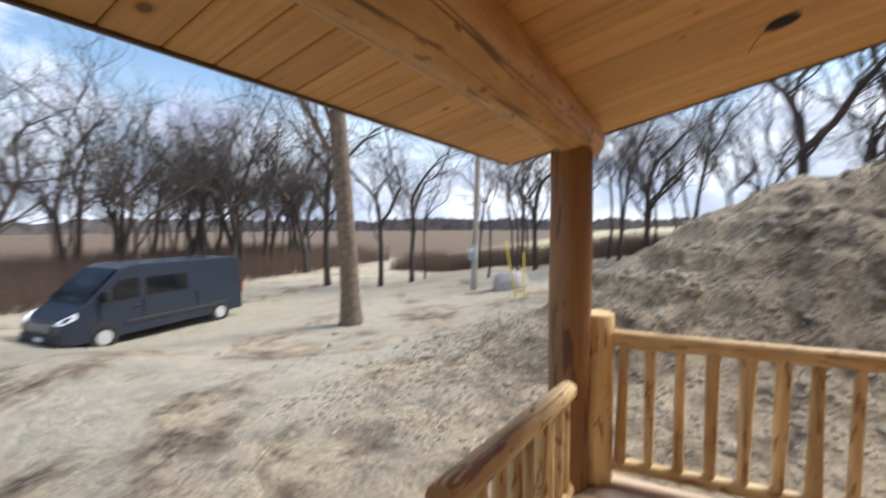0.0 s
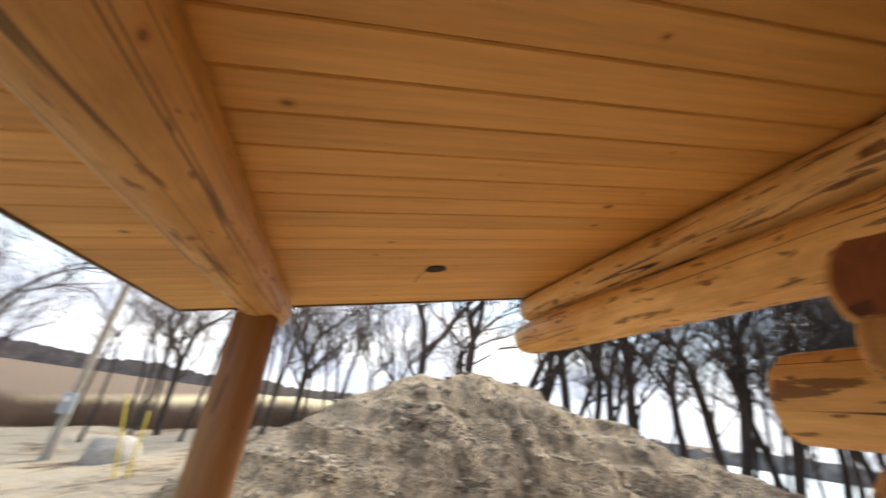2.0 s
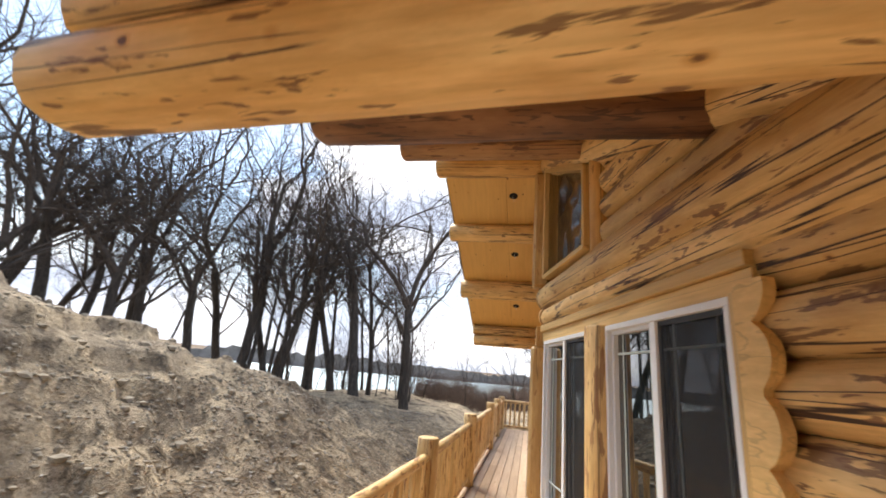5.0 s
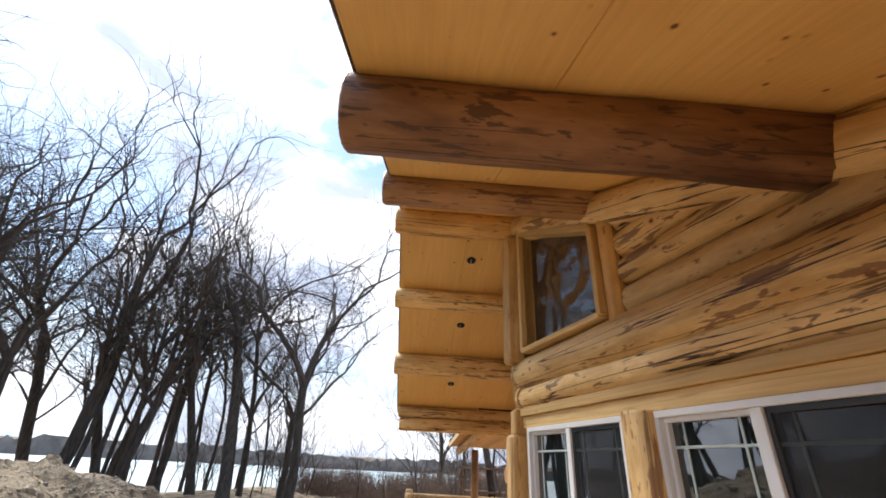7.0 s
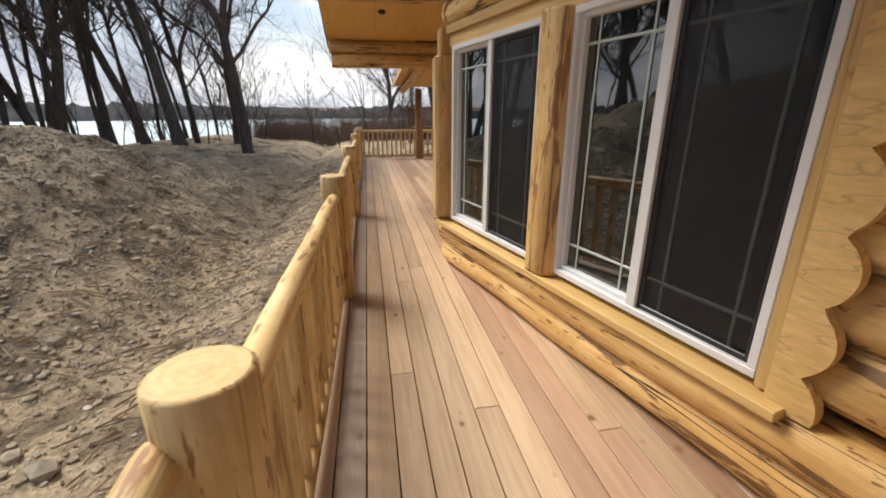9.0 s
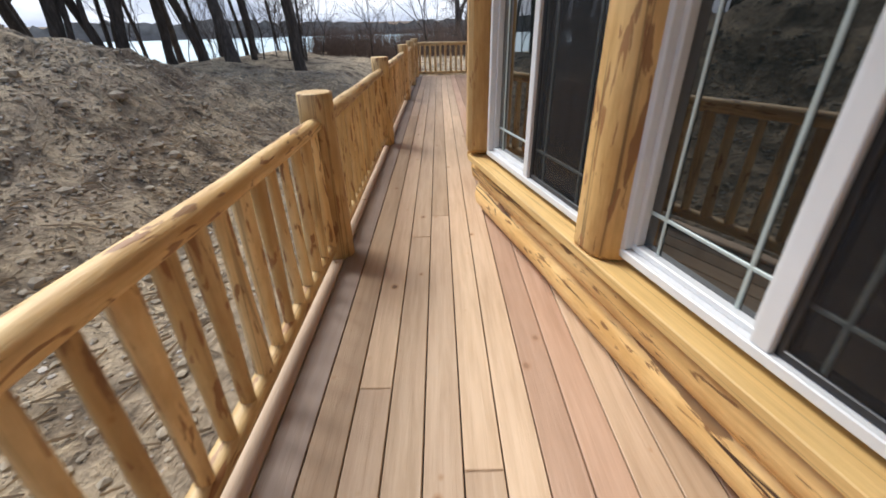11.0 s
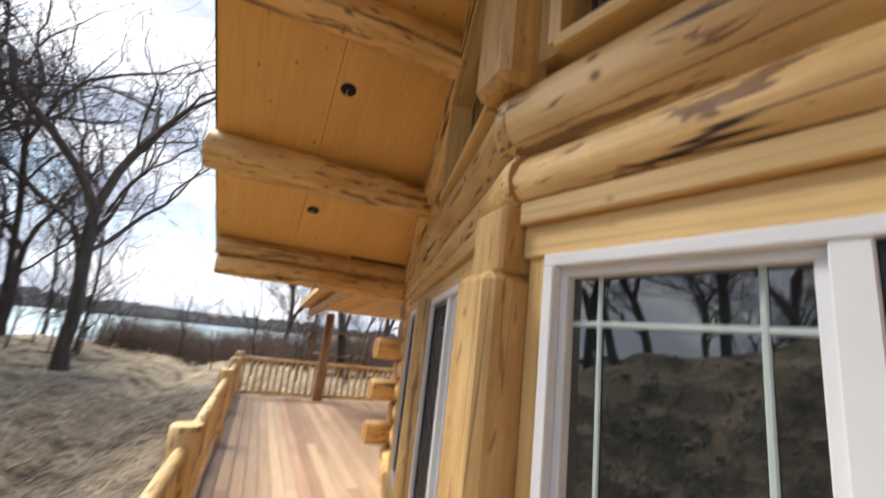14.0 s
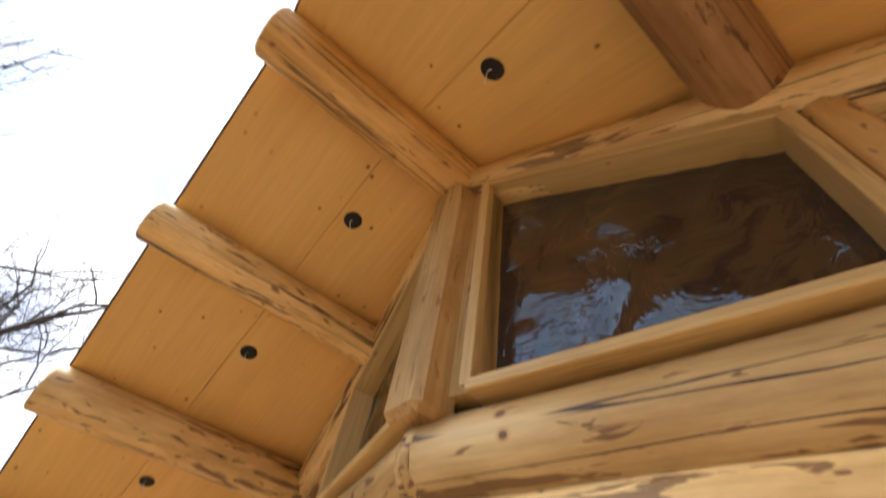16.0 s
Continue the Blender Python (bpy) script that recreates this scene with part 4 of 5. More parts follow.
def tree_mesh(seed, height, r0, lean=0.0, spread=1.0, first=0.3, levels=5, bark=None, crook=1.0):
    """Trunk and crown of a bare tree, as two meshes."""
    rng = random.Random(seed)
    out = {0: ([], []), 1: ([], [])}

    def tube(which, pts, radii, sides):
        V, F = out[which]
        prev = None
        for (p, r), q in zip(zip(pts, radii), pts[1:] + [pts[-1] + (pts[-1] - pts[-2])]):
            d = (q - p).normalized()
            a = d.orthogonal().normalized()
            b3 = d.cross(a)
            ring = []
            for j in range(sides):
                t = 2 * math.pi * j / sides
                ring.append(len(V))
                V.append(tuple(p + (a * math.cos(t) + b3 * math.sin(t)) * r))
            if prev:
                for j in range(sides):
                    F.append((prev[j], prev[(j + 1) % sides], ring[(j + 1) % sides], ring[j]))
            prev = ring

    def grow(p, d, length, r, level):
        """A limb that wanders upward, forks at its end and sheds side branches on the way."""
        last = level >= levels
        steps = 6 if level == 0 else 2 if last else 4
        pts, radii, dirs = [p], [r * (1.3 if level == 0 else 1)], [d]
        thin = 0.80 if level == 0 else 0.66 if not last else 0.35
        w = 0.06 * crook if level == 0 else 0.19 + 0.03 * level
        for i in range(steps):
            d = (d + Vector((rng.gauss(0, w), rng.gauss(0, w), rng.gauss(0.0, w * 0.6) + (0.035 if level else 0)))).normalized()
            p = p + d * length / steps
            pts.append(p)
            dirs.append(d)
            radii.append(max(r * (1 - (i + 1) / steps * (1 - thin)), 0.0035))
        tube(0 if level == 0 else 1, pts, radii, (10, 7, 5, 4, 3, 3, 3)[level])
        if last:
            return

        def child(q, base, rr, ang, ln):
            side = Vector((rng.gauss(0, 1), rng.gauss(0, 1), rng.gauss(0, 0.5)))
            side = (side - side.dot(base) * base).normalized()
            grow(q, (base * math.cos(ang) + side * math.sin(ang)).normalized(), ln, max(rr, 0.005), level + 1)
        nxt = (height * (1 - first) * 0.52 if level == 0 else length * 0.74)
        for k in range(3 if level == 0 else 2):
            child(pts[-1], dirs[-1], radii[-1] * rng.uniform(0.62, 0.86), rng.uniform(0.22, 0.62) * spread, nxt * rng.uniform(0.75, 1.15))
        for k in range(2 if level == 0 else 3 if level < 4 else 1):
            f = rng.uniform(0.7, 0.95) if level == 0 else rng.uniform(0.2, 0.9)
            i = min(int(f * steps), steps - 1)
            child(pts[i].lerp(pts[i + 1], f * steps - i), dirs[i], radii[i] * rng.uniform(0.3, 0.55), rng.uniform(0.6, 1.15) * spread, nxt * rng.uniform(0.45, 0.85))
    grow(Vector((0, 0, -0.15)), Vector((lean, 0.02, 1)).normalized(), height * first, r0, 0)
    res = []
    for w, nm in ((0, "trunk"), (1, "crown")):
        mm = bpy.data.meshes.new(nm)
        mm.from_pydata(out[w][0], [], out[w][1])
        mm.materials.append((bark or BARK) if w == 0 else TWIG if not bark else bark)
        mm.shade_smooth()
        res.append(mm)
    return res


def tree(x, y, meshes, scale=1.0, turn=0.0, label="bare leafless oak with a rough dark trunk and crooked limbs", group="trees of the lakeside woods", tiltx=0.0):
    m4 = Matrix.Translation((x, y, gz(x, y))) @ Matrix.Rotation(turn, 4, "Z") @ Matrix.Rotation(tiltx, 4, "Y") @ Matrix.Scale(scale, 4)
    t = tagged(setup(new("tree"), m4), label, "tree", group)
    part("trunk", meshes[0], t, m4)
    part("crown", meshes[1], t, m4)
    return t


OAKS = [tree_mesh(700 + i, 11.5 + 0.7 * i, 0.17 + 0.012 * i, lean=(0.05, 0.22, -0.08, 0.3, 0.12)[i], spread=(0.95, 0.72, 1.0, 0.7, 0.85)[i], first=(0.36, 0.42, 0.32, 0.46, 0.38)[i]) for i in range(5)]
THIN = [tree_mesh(720 + i, 11 + i, 0.09 + 0.01 * i, lean=0.06, spread=0.6, first=0.5, levels=4) for i in range(3)]
SAPL = [tree_mesh(740 + i, 4.5 + i, 0.03, lean=0.1, spread=0.6, first=0.2, levels=3) for i in range(3)]
ROADTREE = tree_mesh(763, 13, 0.30, lean=0.0, spread=0.8, first=0.5, bark=BARK_PALE, crook=0.25)

# the ones that can be told apart
rng = random.Random(4)
NAMED = [(20.6, 8.5, 1.05), (19.8, 10.6, 0.9), (22.0, 12.7, 0.85), (23.0, 14.6, 0.8), (20.5, 14.8, 0.95), (21.2, 15.8, 0.9), (19.6, 16.5, 1.0), (18.0, 17.8, 1.0), (24.5, 17.5, 0.9),
         (22.5, 19.5, 1.0), (17.0, 19.5, 1.0), (14.5, 18.2, 1.05), (12.8, 19.0, 1.0), (15.6, 21.5, 1.0), (19.5, 23.0, 1.0), (12.0, 22.5, 1.0), (10.4, 20.5, 0.95), (8.3, 21.5, 1.0),
         (25.0, 10.0, 0.8), (28.0, 13.0, 0.8), (30.0, 18.0, 0.85), (26.5, 23.0, 0.9), (6.2, 22.5, 1.15), (13.5, 24.5, 0.9), (17.5, 26.5, 0.9), (9.5, 26.0, 0.95)]
for i, (x, y, sc) in enumerate(NAMED):
    x, y = 2.6 + (x - 2.6) * 0.92, 3.9 + (y - 3.9) * 0.92
    tree(x, y, OAKS[(i * 3 + i // 5) % 5], sc, rng.uniform(0, 6.28), tiltx=0.0)
for i in range(34):
    x = rng.uniform(18, 34)
    y = rng.uniform(9, 30)
    if x + y < 32 or x * 0.906 + y * 0.42 > 34:
        continue
    tree(x, y, THIN[i % 3], rng.uniform(0.65, 1.0), rng.uniform(0, 6.28), "thin young bare tree among the lakeside woods")
for i in range(26):                                     # beyond the far end of the deck
    x, y = rng.uniform(24, 42), rng.uniform(-24, 5)
    tree(x, y, (OAKS + THIN)[i % 8], rng.uniform(0.75, 1.0), rng.uniform(0, 6.28), "bare tree in the woods past the deck", "trees past the far deck")
for i in range(30):                                     # slender trees before the field
    x, y = rng.uniform(-14, 8), rng.uniform(22, 34)
    tree(x, y, (THIN + OAKS[:1])[i % 4], rng.uniform(0.65, 0.95), rng.uniform(0, 6.28), "slender bare tree at the edge of the field", "trees by the field")
for i in range(72):                                     # woods behind the van
    x, y = rng.uniform(-46, -23), rng.uniform(2, 36)
    tree(x, y, (OAKS + THIN)[i % 8], rng.uniform(0.8, 1.1), rng.uniform(0, 6.28), "bare tree in the brown woods behind the van", "trees behind the van")
tree(-7.1, 11.5, ROADTREE, 1.0, 0.4, "tall pale grey tree standing alone beside the drive", "tree by the drive")
tree(-16.5, 21.0, OAKS[0], 1.15, 2.0, "spreading bare tree by the dirt drive", "tree by the drive")


for i in range(46):                                     # saplings along the shore
    x, y = rng.uniform(21, 31), rng.uniform(-6, 17)
    tree(x, y, SAPL[i % 3], rng.uniform(0.7, 1.1), rng.uniform(0, 6.28), "slim bare sapling near the lake shore", "saplings by the lake")

# ---- brush thickets ----
def thicket(name, x0, x1, y0, y1, count, h, label, seed):
    rg = random.Random(seed)
    V, F = [], []
    for _ in range(count):
        x, y = rg.uniform(x0, x1), rg.uniform(y0, y1)
        z = gz(x, y)
        hh = h * rg.uniform(0.5, 1.1)
        for _ in range(3):
            dx, dy = rg.gauss(0, 0.18) * hh, rg.gauss(0, 0.18) * hh
            k = len(V)
            r = 0.012
            V += [(x - r, y, z - 0.1), (x + r, y + r, z - 0.1), (x, y - r, z - 0.1), (x + dx, y + dy, z + hh)]
            F += [(k, k + 1, k + 3), (k + 1, k + 2, k + 3), (k + 2, k, k + 3)]
    mm = bpy.data.meshes.new(name)
    mm.from_pydata(V, [], F)
    mm.materials.append(BRUSH)
    return tagged(part(name, mm), label, "brush", "", "stuff")


thicket("shore_brush", 26, 36, -12, 10, 6000, 1.7, "dense reddish-brown brush beside the lake", 31)
thicket("field_brush", -18, 4, 30, 36, 5000, 1.5, "dry brown brush along the field", 32)
thicket("woods_brush", -42, -23, 2, 38, 11000, 2.0, "dry brown undergrowth in the woods", 33)

# scribed trim where the window casing meets the log ends of the wall
scribe = thing("scribed_trim", wall_at(1, 3.3, 0.06, 0.5), "yellow pine board cut in waves around the round wall logs", "trim", kind="structure")
bm = bmesh.new()
front, back = [], []
k = 60
for off, store in ((0.085, front), (0.03, back)):
    for i in range(k + 1):
        z = 0.46 + 1.66 * i / k
        ph = ((z - 0.63) / 0.265) % 1.0
        wave = abs(math.sin(math.pi * ph)) ** 0.6
        store.append((bm.verts.new(wall_at(1, 3.12, off, z)), bm.verts.new(wall_at(1, 3.20 + 0.085 * wave, off, z))))
for i in range(k):
    bm.faces.new((front[i][0], front[i][1], front[i + 1][1], front[i + 1][0]))
    bm.faces.new((front[i][1], back[i][1], back[i + 1][1], front[i + 1][1]))
    bm.faces.new((front[i][0], front[i + 1][0], back[i + 1][0], back[i][0]))
part("board", mesh_of(bm, "scribe", TRIM), scribe, Matrix())

# ---- the van ----
PAINT = plain("dark_grey_paint", (0.030, 0.038, 0.055), 0.25, 0.3, var=0.06, bumpy=0.0)
VGLASS = plain("van_glass", (0.006, 0.007, 0.009), 0.05, bumpy=0.0)
CHROME = plain("bright_metal", (0.62, 0.62, 0.63), 0.35, 0.5, var=0.05, bumpy=0.0)
RUBBER = plain("rubber", (0.015, 0.015, 0.016), 0.8, var=0.2)
LAMP = plain("lamp_glass", (0.75, 0.76, 0.78), 0.15, var=0.04, bumpy=0.0)
PLASTIC = plain("black_plastic", (0.02, 0.02, 0.022), 0.6, var=0.1, bumpy=0.0)


def van(x, y, z, heading):
    """A long high-roofed delivery van; the front points along local X."""
    v = thing("van", (x, y, z), "dark grey high-roof cargo van parked on the dirt drive", "van", turn=heading)
    base = WM[v]

    def vp(name, bm, mat, m4=Matrix(), label="", smooth=False, parent=None):
        return part(name, mesh_of(bm, name, mat, smooth), parent or v, base @ m4, label)
    side = [(-3.0, 0.36), (-3.02, 1.0), (-2.98, 2.30), (-2.85, 2.46), (1.15, 2.50), (1.55, 2.38), (2.55, 1.42), (2.72, 1.30), (3.12, 1.02), (3.20, 0.85), (3.18, 0.40), (3.0, 0.30)]
    bm = bmesh.new()
    rings = []
    for yy, sx_, sz in ((-1.02, 0.985, 0.985), (-0.98, 1.0, 1.0), (0.98, 1.0, 1.0), (1.02, 0.985, 0.985)):
        rings.append([bm.verts.new((px * sx_, yy - 0.04 * (pz - 0.3) * (1 if yy > 0 else -1), 0.3 + (pz - 0.3) * sz)) for px, pz in side])
    for a, b3 in zip(rings, rings[1:]):
        for i in range(len(side)):
            bm.faces.new((a[i], a[(i + 1) % len(side)], b3[(i + 1) % len(side)], b3[i]))
    bm.faces.new(rings[0])
    bm.faces.new(rings[-1])
    vp("body", bm, PAINT)
    # windscreen
    bm = bmesh.new()
    ws = [bm.verts.new(p) for p in ((1.60, -0.80, 2.36), (1.60, 0.80, 2.36), (2.52, 0.90, 1.48), (2.52, -0.90, 1.48))]
    bm.faces.new(ws)
    ext = bmesh.ops.extrude_face_region(bm, geom=bm.faces[:])
    bmesh.ops.translate(bm, verts=[g for g in ext["geom"] if isinstance(g, bmesh.types.BMVert)], vec=(0.03, 0, 0.035))
    vp("windscreen", bm, VGLASS)
    for sy in (-1, 1):
        for nm, pts in (("cab_window", ((1.02, 1.42), (2.15, 1.42), (1.62, 2.0), (1.40, 2.05), (1.02, 2.05))), ("side_window", ((-0.65, 1.45), (0.80, 1.45), (0.80, 2.03), (-0.65, 2.03)))):
            bm = bmesh.new()
            a = [bm.verts.new((px, sy * (1.034 - 0.04 * (pz - 0.3)), pz)) for px, pz in pts]
            b3 = [bm.verts.new((px, sy * (0.99 - 0.04 * (pz - 0.3)), pz)) for px, pz in pts]
            bm.faces.new(a)
            for i in range(len(pts)):
                bm.faces.new((a[i], a[(i + 1) % len(pts)], b3[(i + 1) % len(pts)], b3[i]))
            vp(nm, bm, VGLASS)
        vp("side_moulding", box_bm(-2.2, 1.5, sy * 1.02 - 0.02, sy * 1.02 + 0.02, 0.62, 0.74, 0.01), PLASTIC)
        for x0, x1 in ((0.93, 0.945), (2.2, 2.215), (-1.0, -0.985)):
            vp("door_seam", box_bm(x0, x1, sy * 1.0 - 0.024, sy * 1.0 + 0.024, 0.5, 1.35), PLASTIC)
        for zc in (1.16, 2.14):
            vp("body_crease", box_bm(-2.9, 0.9 if zc > 2 else 2.3, sy * (1.0 - 0.04 * (zc - 0.3)) - 0.012, sy * (1.0 - 0.04 * (zc - 0.3)) + 0.012, zc, zc + 0.03, 0.008), PAINT)
        vp("door_handle", box_bm(1.05, 1.25, sy * 1.02 - 0.03, sy * 1.02 + 0.03, 1.15, 1.19, 0.008), PLASTIC)
        bm = box_bm(2.0, 2.12, sy * 1.14 - 0.10, sy * 1.14 + 0.10, 1.42, 1.78, 0.03)
        vp("mirror", bm, PLASTIC)
        bm = bmesh.new()
        a = [bm.verts.new(p) for p in ((2.78, sy * 0.99, 1.20), (3.14, sy * 0.80, 1.00), (3.16, sy * 0.60, 0.88), (3.13, sy * 0.97, 0.90), (2.80, sy * 1.03, 1.05))]
        f = bm.faces.new(a)
        ext = bmesh.ops.extrude_face_region(bm, geom=[f])
        bmesh.ops.translate(bm, verts=[g for g in ext["geom"] if isinstance(g, bmesh.types.BMVert)], vec=(0.05, 0.02 * sy, 0.03))
        vp("headlight", bm, LAMP)
        for wx in (2.14, -1.90):
            rot = Matrix.Translation((wx, sy * 0.93, 0.36)) @ Matrix.Rotation(radians(90), 4, "X")
            bm = bmesh.new()
            bmesh.ops.create_cone(bm, cap_ends=True, segments=28, radius1=0.36, radius2=0.36, depth=0.24)
            bmesh.ops.bevel(bm, geom=[e for e in bm.edges if abs(e.verts[0].co.z - e.verts[1].co.z) < 1e-5], offset=0.03, segments=2, affect="EDGES")
            tyre = vp("wheel", bm, RUBBER, rot, "black tyre on a steel wheel")
            bm = bmesh.new()
            bmesh.ops.create_cone(bm, cap_ends=True, segments=24, radius1=0.22, radius2=0.19, depth=0.26)
            vp("rim", bm, CHROME, rot, "bright steel rim", parent=tyre)
            bm = bmesh.new()
            bmesh.ops.create_cone(bm, cap_ends=True, segments=24, radius1=0.43, radius2=0.43, depth=0.06)
            vp("wheel_arch", bm, PLASTIC, Matrix.Translation((wx, sy * 0.995, 0.40)) @ Matrix.Rotation(radians(90), 4, "X"))
    vp("bumper", box_bm(3.0, 3.26, -0.98, 0.98, 0.30, 0.62, 0.05), PLASTIC)
    vp("grille", box_bm(3.12, 3.23, -0.58, 0.58, 0.70, 0.98, 0.02), PLASTIC)
    for i in range(3):
        vp("grille_bar", box_bm(3.15, 3.25, -0.56, 0.56, 0.73 + 0.085 * i, 0.755 + 0.085 * i, 0.004), CHROME, label="chrome bar")
    vp("number_plate", box_bm(3.25, 3.27, -0.20, 0.20, 0.42, 0.54), LAMP, label="pale blank plate")
    for sy in (-1, 1):
        vp("tail_lamp", box_bm(-3.05, -3.0, sy * 0.94 - 0.06, sy * 0.94 + 0.06, 1.0, 1.5, 0.01), plain("red_lamp", (0.35, 0.02, 0.015), 0.2, bumpy=0.0))
    return v


HEAD = math.atan2(-1.0, 0.075)
van(-14.9, 10.1, gz(-14.9, 10.1) - 0.02, HEAD)

# ---- power pole, meter, boulder, stakes ----
WOODGREY = plain("grey_pole", (0.40, 0.35, 0.28), 0.9, var=0.2, scale=5)
STEEL = plain("grey_steel", (0.36, 0.40, 0.43), 0.5, 0.4, var=0.08, bumpy=0.0)
YELLOW = plain("yellow_plastic", (0.80, 0.62, 0.06), 0.5, var=0.06, bumpy=0.0)
PX, PY = -6.0, 18.7
pz = gz(PX, PY)
pole = thing("power_pole", (PX, PY, pz), "tall weathered grey utility pole with a meter box", "power pole")
log("pole_shaft", (PX, PY, pz - 0.2), (PX + 0.35, PY, pz + 9.5), 0.14, 0.10, pole, WOODGREY, seed=901, wob=0.01, step=1.0)
part("meter_box", mesh_of(box_bm(-0.17, 0.17, -0.12, 0.12, 0, 0.62, 0.02), "meter_box", STEEL), pole, Matrix.Translation((PX + 0.06, PY - 0.24, pz + 1.35)), "grey steel meter box")
bm = bmesh.new()
bmesh.ops.create_cone(bm, cap_ends=True, segments=18, radius1=0.10, radius2=0.10, depth=0.08)
part("meter", mesh_of(bm, "meter", LAMP), pole, Matrix.Translation((PX + 0.06, PY - 0.39, pz + 1.80)) @ Matrix.Rotation(radians(90), 4, "X"), "round glass meter")
part("conduit", mesh_of(box_bm(-0.03, 0.03, -0.03, 0.03, 0, 1.4, 0.01), "conduit", STEEL), pole, Matrix.Translation((PX + 0.06, PY - 0.20, pz - 0.03)))


def lump(name, x, y, z, r, seed, mat, label, category, group="", flat=0.65, kind=""):
    bm = bmesh.new()
    bmesh.ops.create_icosphere(bm, subdivisions=3 if r > 0.3 else 2, radius=r)
    for v in bm.verts:
        d = 1 + 0.35 * noise.noise(v.co * (1.6 / r) + Vector((seed, 0, 0))) + 0.1 * noise.noise(v.co * (5 / r) + Vector((seed, 3, 0)))
        v.co = Vector((v.co.x * d, v.co.y * d * 0.85, v.co.z * d * flat))
    m4 = Matrix.Translation((x, y, z)) @ Matrix.Rotation(seed * 1.7, 4, "Z")
    ob = part(name, mesh_of(bm, name, mat, r > 0.3), None, m4)
    return tagged(ob, label, category, group, kind)


lump("boulder", -4.0, 17.8, gz(-4.0, 17.8) + 0.10, 0.85, 3, STONE, "large pale grey boulder beside the pole", "boulder", flat=0.7)
for i, (ax, ay, bx, by, h) in enumerate(((-3.0, 14.4, -2.75, 14.4, 1.9), (-2.55, 14.4, -2.45, 14.2, 1.5))):
    st = thing("marker_stake", (ax, ay, gz(ax, ay)), "thin bright yellow plastic marker leaning in the soil", "marker", "yellow markers in the soil")
    log("rod", (bx, by, gz(ax, ay) - 0.1), (ax - 0.15 * (1 - i), ay, gz(ax, ay) + h), 0.026, 0.024, st, YELLOW, seed=i, wob=0.0, sides=8, end=YELLOW)

# clods, stones and torn twigs lying on the soil
rg = random.Random(21)
CLODS = []
for i in range(5):
    bm = bmesh.new()
    bmesh.ops.create_icosphere(bm, subdivisions=1, radius=1)
    for v in bm.verts:
        d = 1 + 0.45 * noise.noise(v.co * 1.3 + Vector((i * 5, 0, 0)))
        v.co = Vector((v.co.x * d, v.co.y * d * 0.8, v.co.z * d * 0.8))
    CLODS.append(([tuple(v.co) for v in bm.verts], [tuple(q.index for q in f.verts) for f in bm.faces]))
    bm.free()


def scatter(name, count, place, size, mat, label, category):
    V, F = [], []
    for _ in range(count):
        x, y = place()
        vs, fs = CLODS[rg.randrange(5)]
        r = size * rg.uniform(0.3, 1.0) ** 1.6
        z = gz(x, y)
        c, s2 = math.cos(rg.uniform(0, 6.28)), math.sin(rg.uniform(0, 6.28))
        k = len(V)
        V += [(x + r * (px * c - py * s2), y + r * (px * s2 + py * c), z + r * (pz2 * 0.9 + 0.15)) for px, py, pz2 in vs]
        F += [tuple(k + q for q in f) for f in fs]
    mm = bpy.data.meshes.new(name)
    mm.from_pydata(V, [], F)
    mm.materials.append(mat)
    return tagged(part(name, mm), label, category, "", "stuff")


scatter("soil_clods", 15000, lambda: (rg.uniform(-3, 18), rg.uniform(4.7, 9.0) if rg.random() < 0.7 else rg.uniform(7, 12.5)), 0.038, CLOD, "loose clods of dug soil", "soil")
scatter("mound_lumps", 420, lambda: (rg.gauss(5, 4.5), rg.gauss(8.2, 1.4) if rg.random() < 0.7 else rg.uniform(6.5, 11)), 0.10, CLOD, "large lumps of soil on the dug mound", "soil")
scatter("pale_chips", 3600, lambda: (rg.uniform(-5, 19), rg.uniform(4.6, 9)), 0.028, STONE, "pale stone chips in the soil", "stones")
V, F = [], []
for _ in range(1500):                                   # torn roots and twigs
    x, y = rg.uniform(4, 17), rg.gauss(6.6, 1.1)
    if y < 4.5:
        continue
    a, L2 = rg.uniform(0, 6.28), rg.uniform(0.05, 0.28)
    z = gz(x, y) + 0.012
    dx, dy = math.cos(a) * L2, math.sin(a) * L2
    z2 = gz(x + dx, y + dy) + rg.uniform(0.01, 0.04)
    k = len(V)
    w = rg.uniform(0.003, 0.008)
    V += [(x - w, y, z), (x + w, y, z), (x, y, z + 2 * w), (x + dx - w, y + dy, z2), (x + dx + w, y + dy, z2), (x + dx, y + dy, z2 + 2 * w)]
    F += [(k, k + 1, k + 4, k + 3), (k + 1, k + 2, k + 5, k + 4), (k + 2, k, k + 3, k + 5)]
mm = bpy.data.meshes.new("torn_roots")
mm.from_pydata(V, [], F)
mm.materials.append(plain("dry_root", (0.38, 0.30, 0.20), 0.9, var=0.4, bumpy=0.0))
tagged(part("torn_roots", mm), "torn roots and dry twigs in the dug soil", "twigs", "", "stuff")

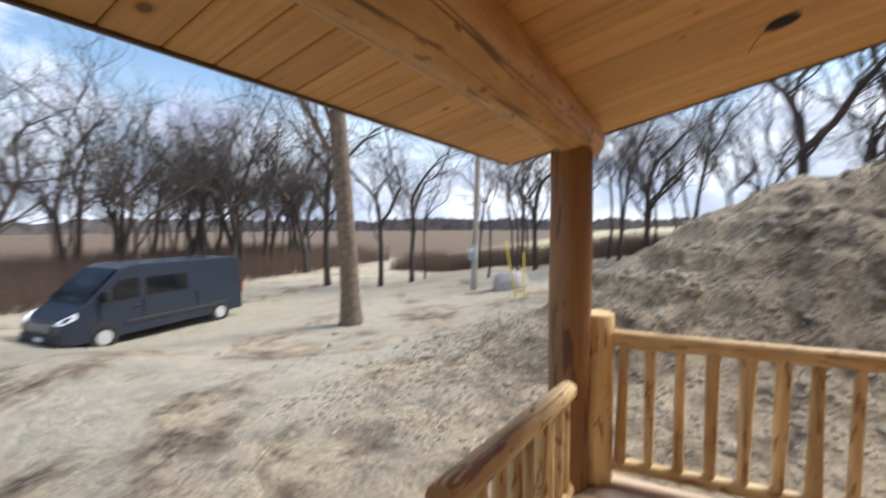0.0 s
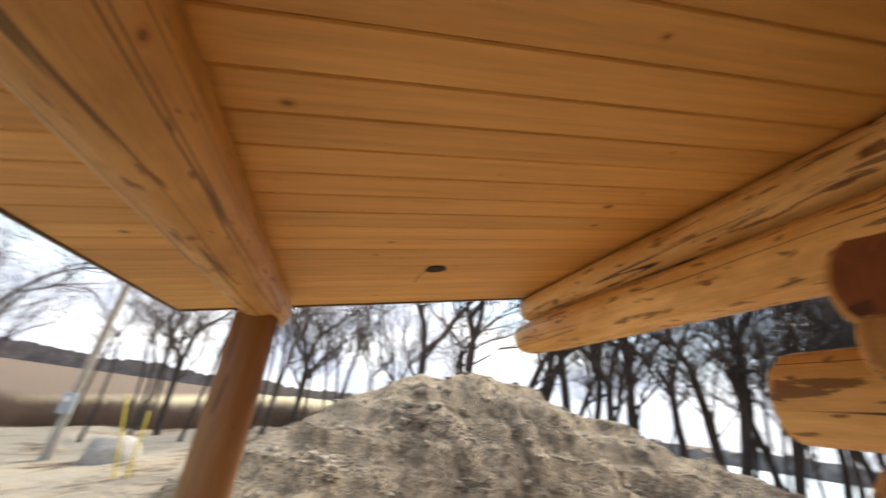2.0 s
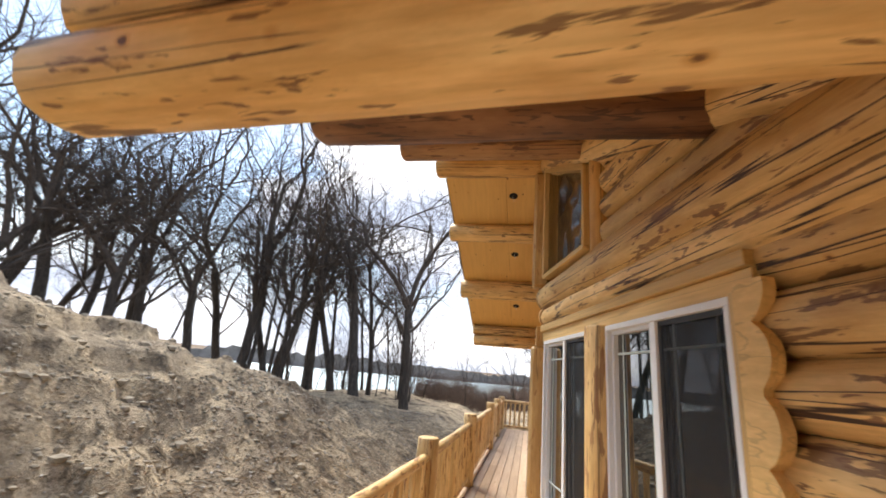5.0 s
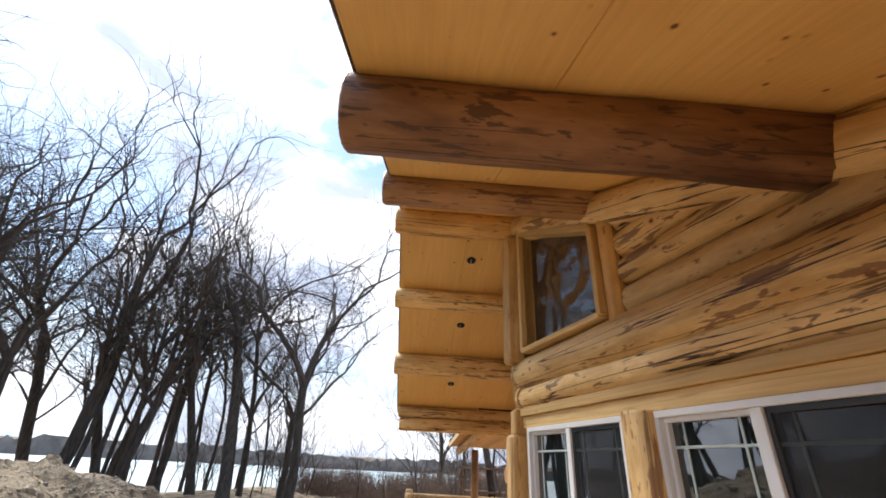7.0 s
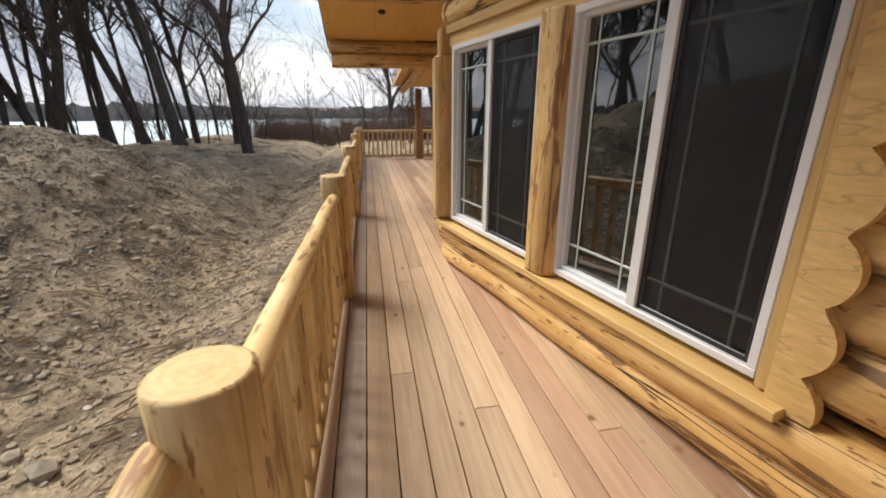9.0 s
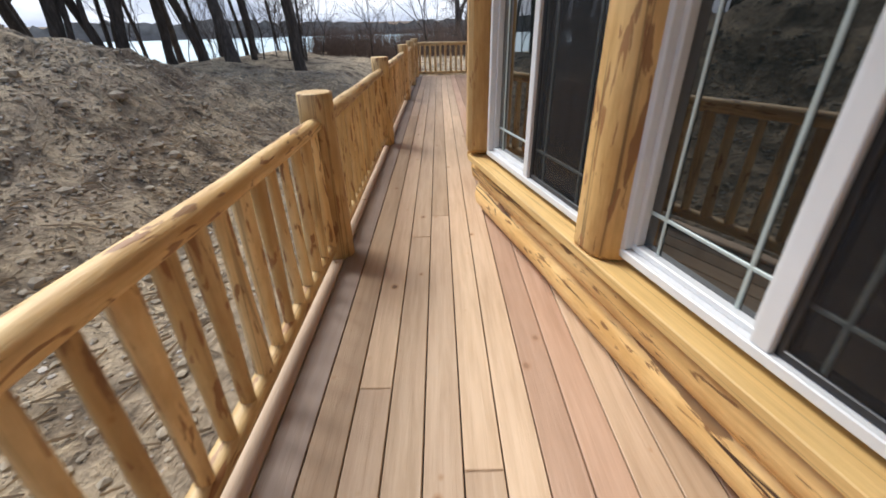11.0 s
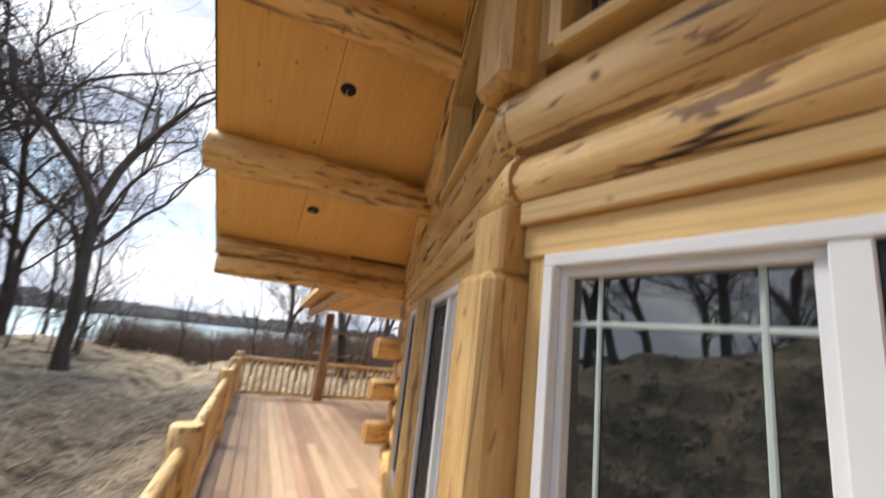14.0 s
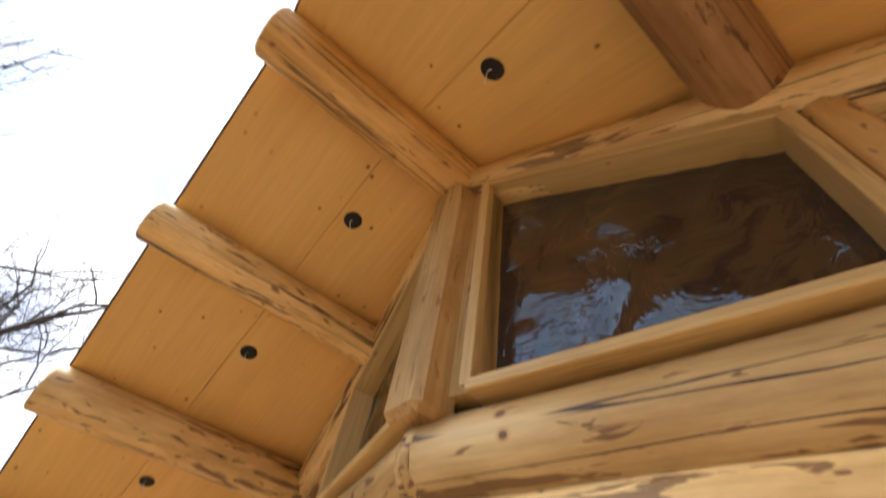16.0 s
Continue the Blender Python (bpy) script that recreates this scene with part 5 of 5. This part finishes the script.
# a low dark shelter beyond the far railing
sh = thing("shelter", (24.5, 0.5, gz(24.5, 0.5)), "low dark open-sided wood shelter among the trees", "shelter")
zz = gz(24.5, 0.5)
for dx, dy in ((-0.5, -1.2), (-0.5, 1.2), (0.6, -1.2), (0.6, 1.2)):
    part("leg", mesh_of(box_bm(-0.05, 0.05, -0.05, 0.05, 0, 1.7, 0.01), "leg", LOG_DARK), sh, Matrix.Translation((24.5 + dx, 0.5 + dy, zz - 0.05)))
part("roof", mesh_of(box_bm(-0.8, 0.9, -1.5, 1.5, 1.65, 1.73, 0.01), "shelter_roof", LOG_DARK), sh, Matrix.Translation((24.5, 0.5, zz)))
part("bench", mesh_of(box_bm(-0.5, 0.6, -1.2, 1.2, 0.70, 0.78, 0.01), "bench", LOG_DARK), sh, Matrix.Translation((24.5, 0.5, zz)))


# ---- deck boards (last) ----
deck = thing("floor_deck", (9, 2, 0), "tan softwood deck of long narrow boards with dark gaps", "floor", kind="structure")
for x0, y0, x1, y1 in ((0.42, -3.0, 0.46, 4.22), (0.42, 4.22, 17.6, 4.26), (17.56, -3.0, 17.6, 4.22)):
    part("rim_board", mesh_of(box_bm(x0, x1, y0, y1, -0.30, -0.045), "rim", DECK), deck, Matrix())
# one solid black slab, stands in for the shade under the board gaps
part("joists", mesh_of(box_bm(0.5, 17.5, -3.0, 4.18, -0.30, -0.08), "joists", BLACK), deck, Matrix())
rng = random.Random(9)
W_B = 0.1435
y = 4.20
cache = {}
row = 0
while y > -2.9:
    cuts = [0.44]
    xx = 0.44 + rng.uniform(2.0, 12.0)
    while xx < 16.6:
        cuts.append(xx)
        xx += rng.uniform(7.0, 10.0)
    cuts.append(17.58)
    for a, b2 in zip(cuts, cuts[1:]):
        key = round(b2 - a, 1)
        L = b2 - a - 0.004
        bm = box_bm(0, L, -W_B / 2 + 0.003, W_B / 2 - 0.003, -0.028, 0.0)
        bmesh.ops.bevel(bm, geom=[e for e in bm.edges if all(v.co.z > -0.001 for v in e.verts)], offset=0.003, segments=1, affect="EDGES")
        # row 1, along the railing, has its shade painted in
        mt = DECK_SHADED if row == 1 else DECK_RED if y < 3.1 and rng.random() < 0.45 else DECK
        part("board", mesh_of(bm, "board", mt), deck, Matrix.Translation((a, y - W_B / 2, rng.uniform(-0.0015, 0.0))))
    y -= W_B
    row += 1
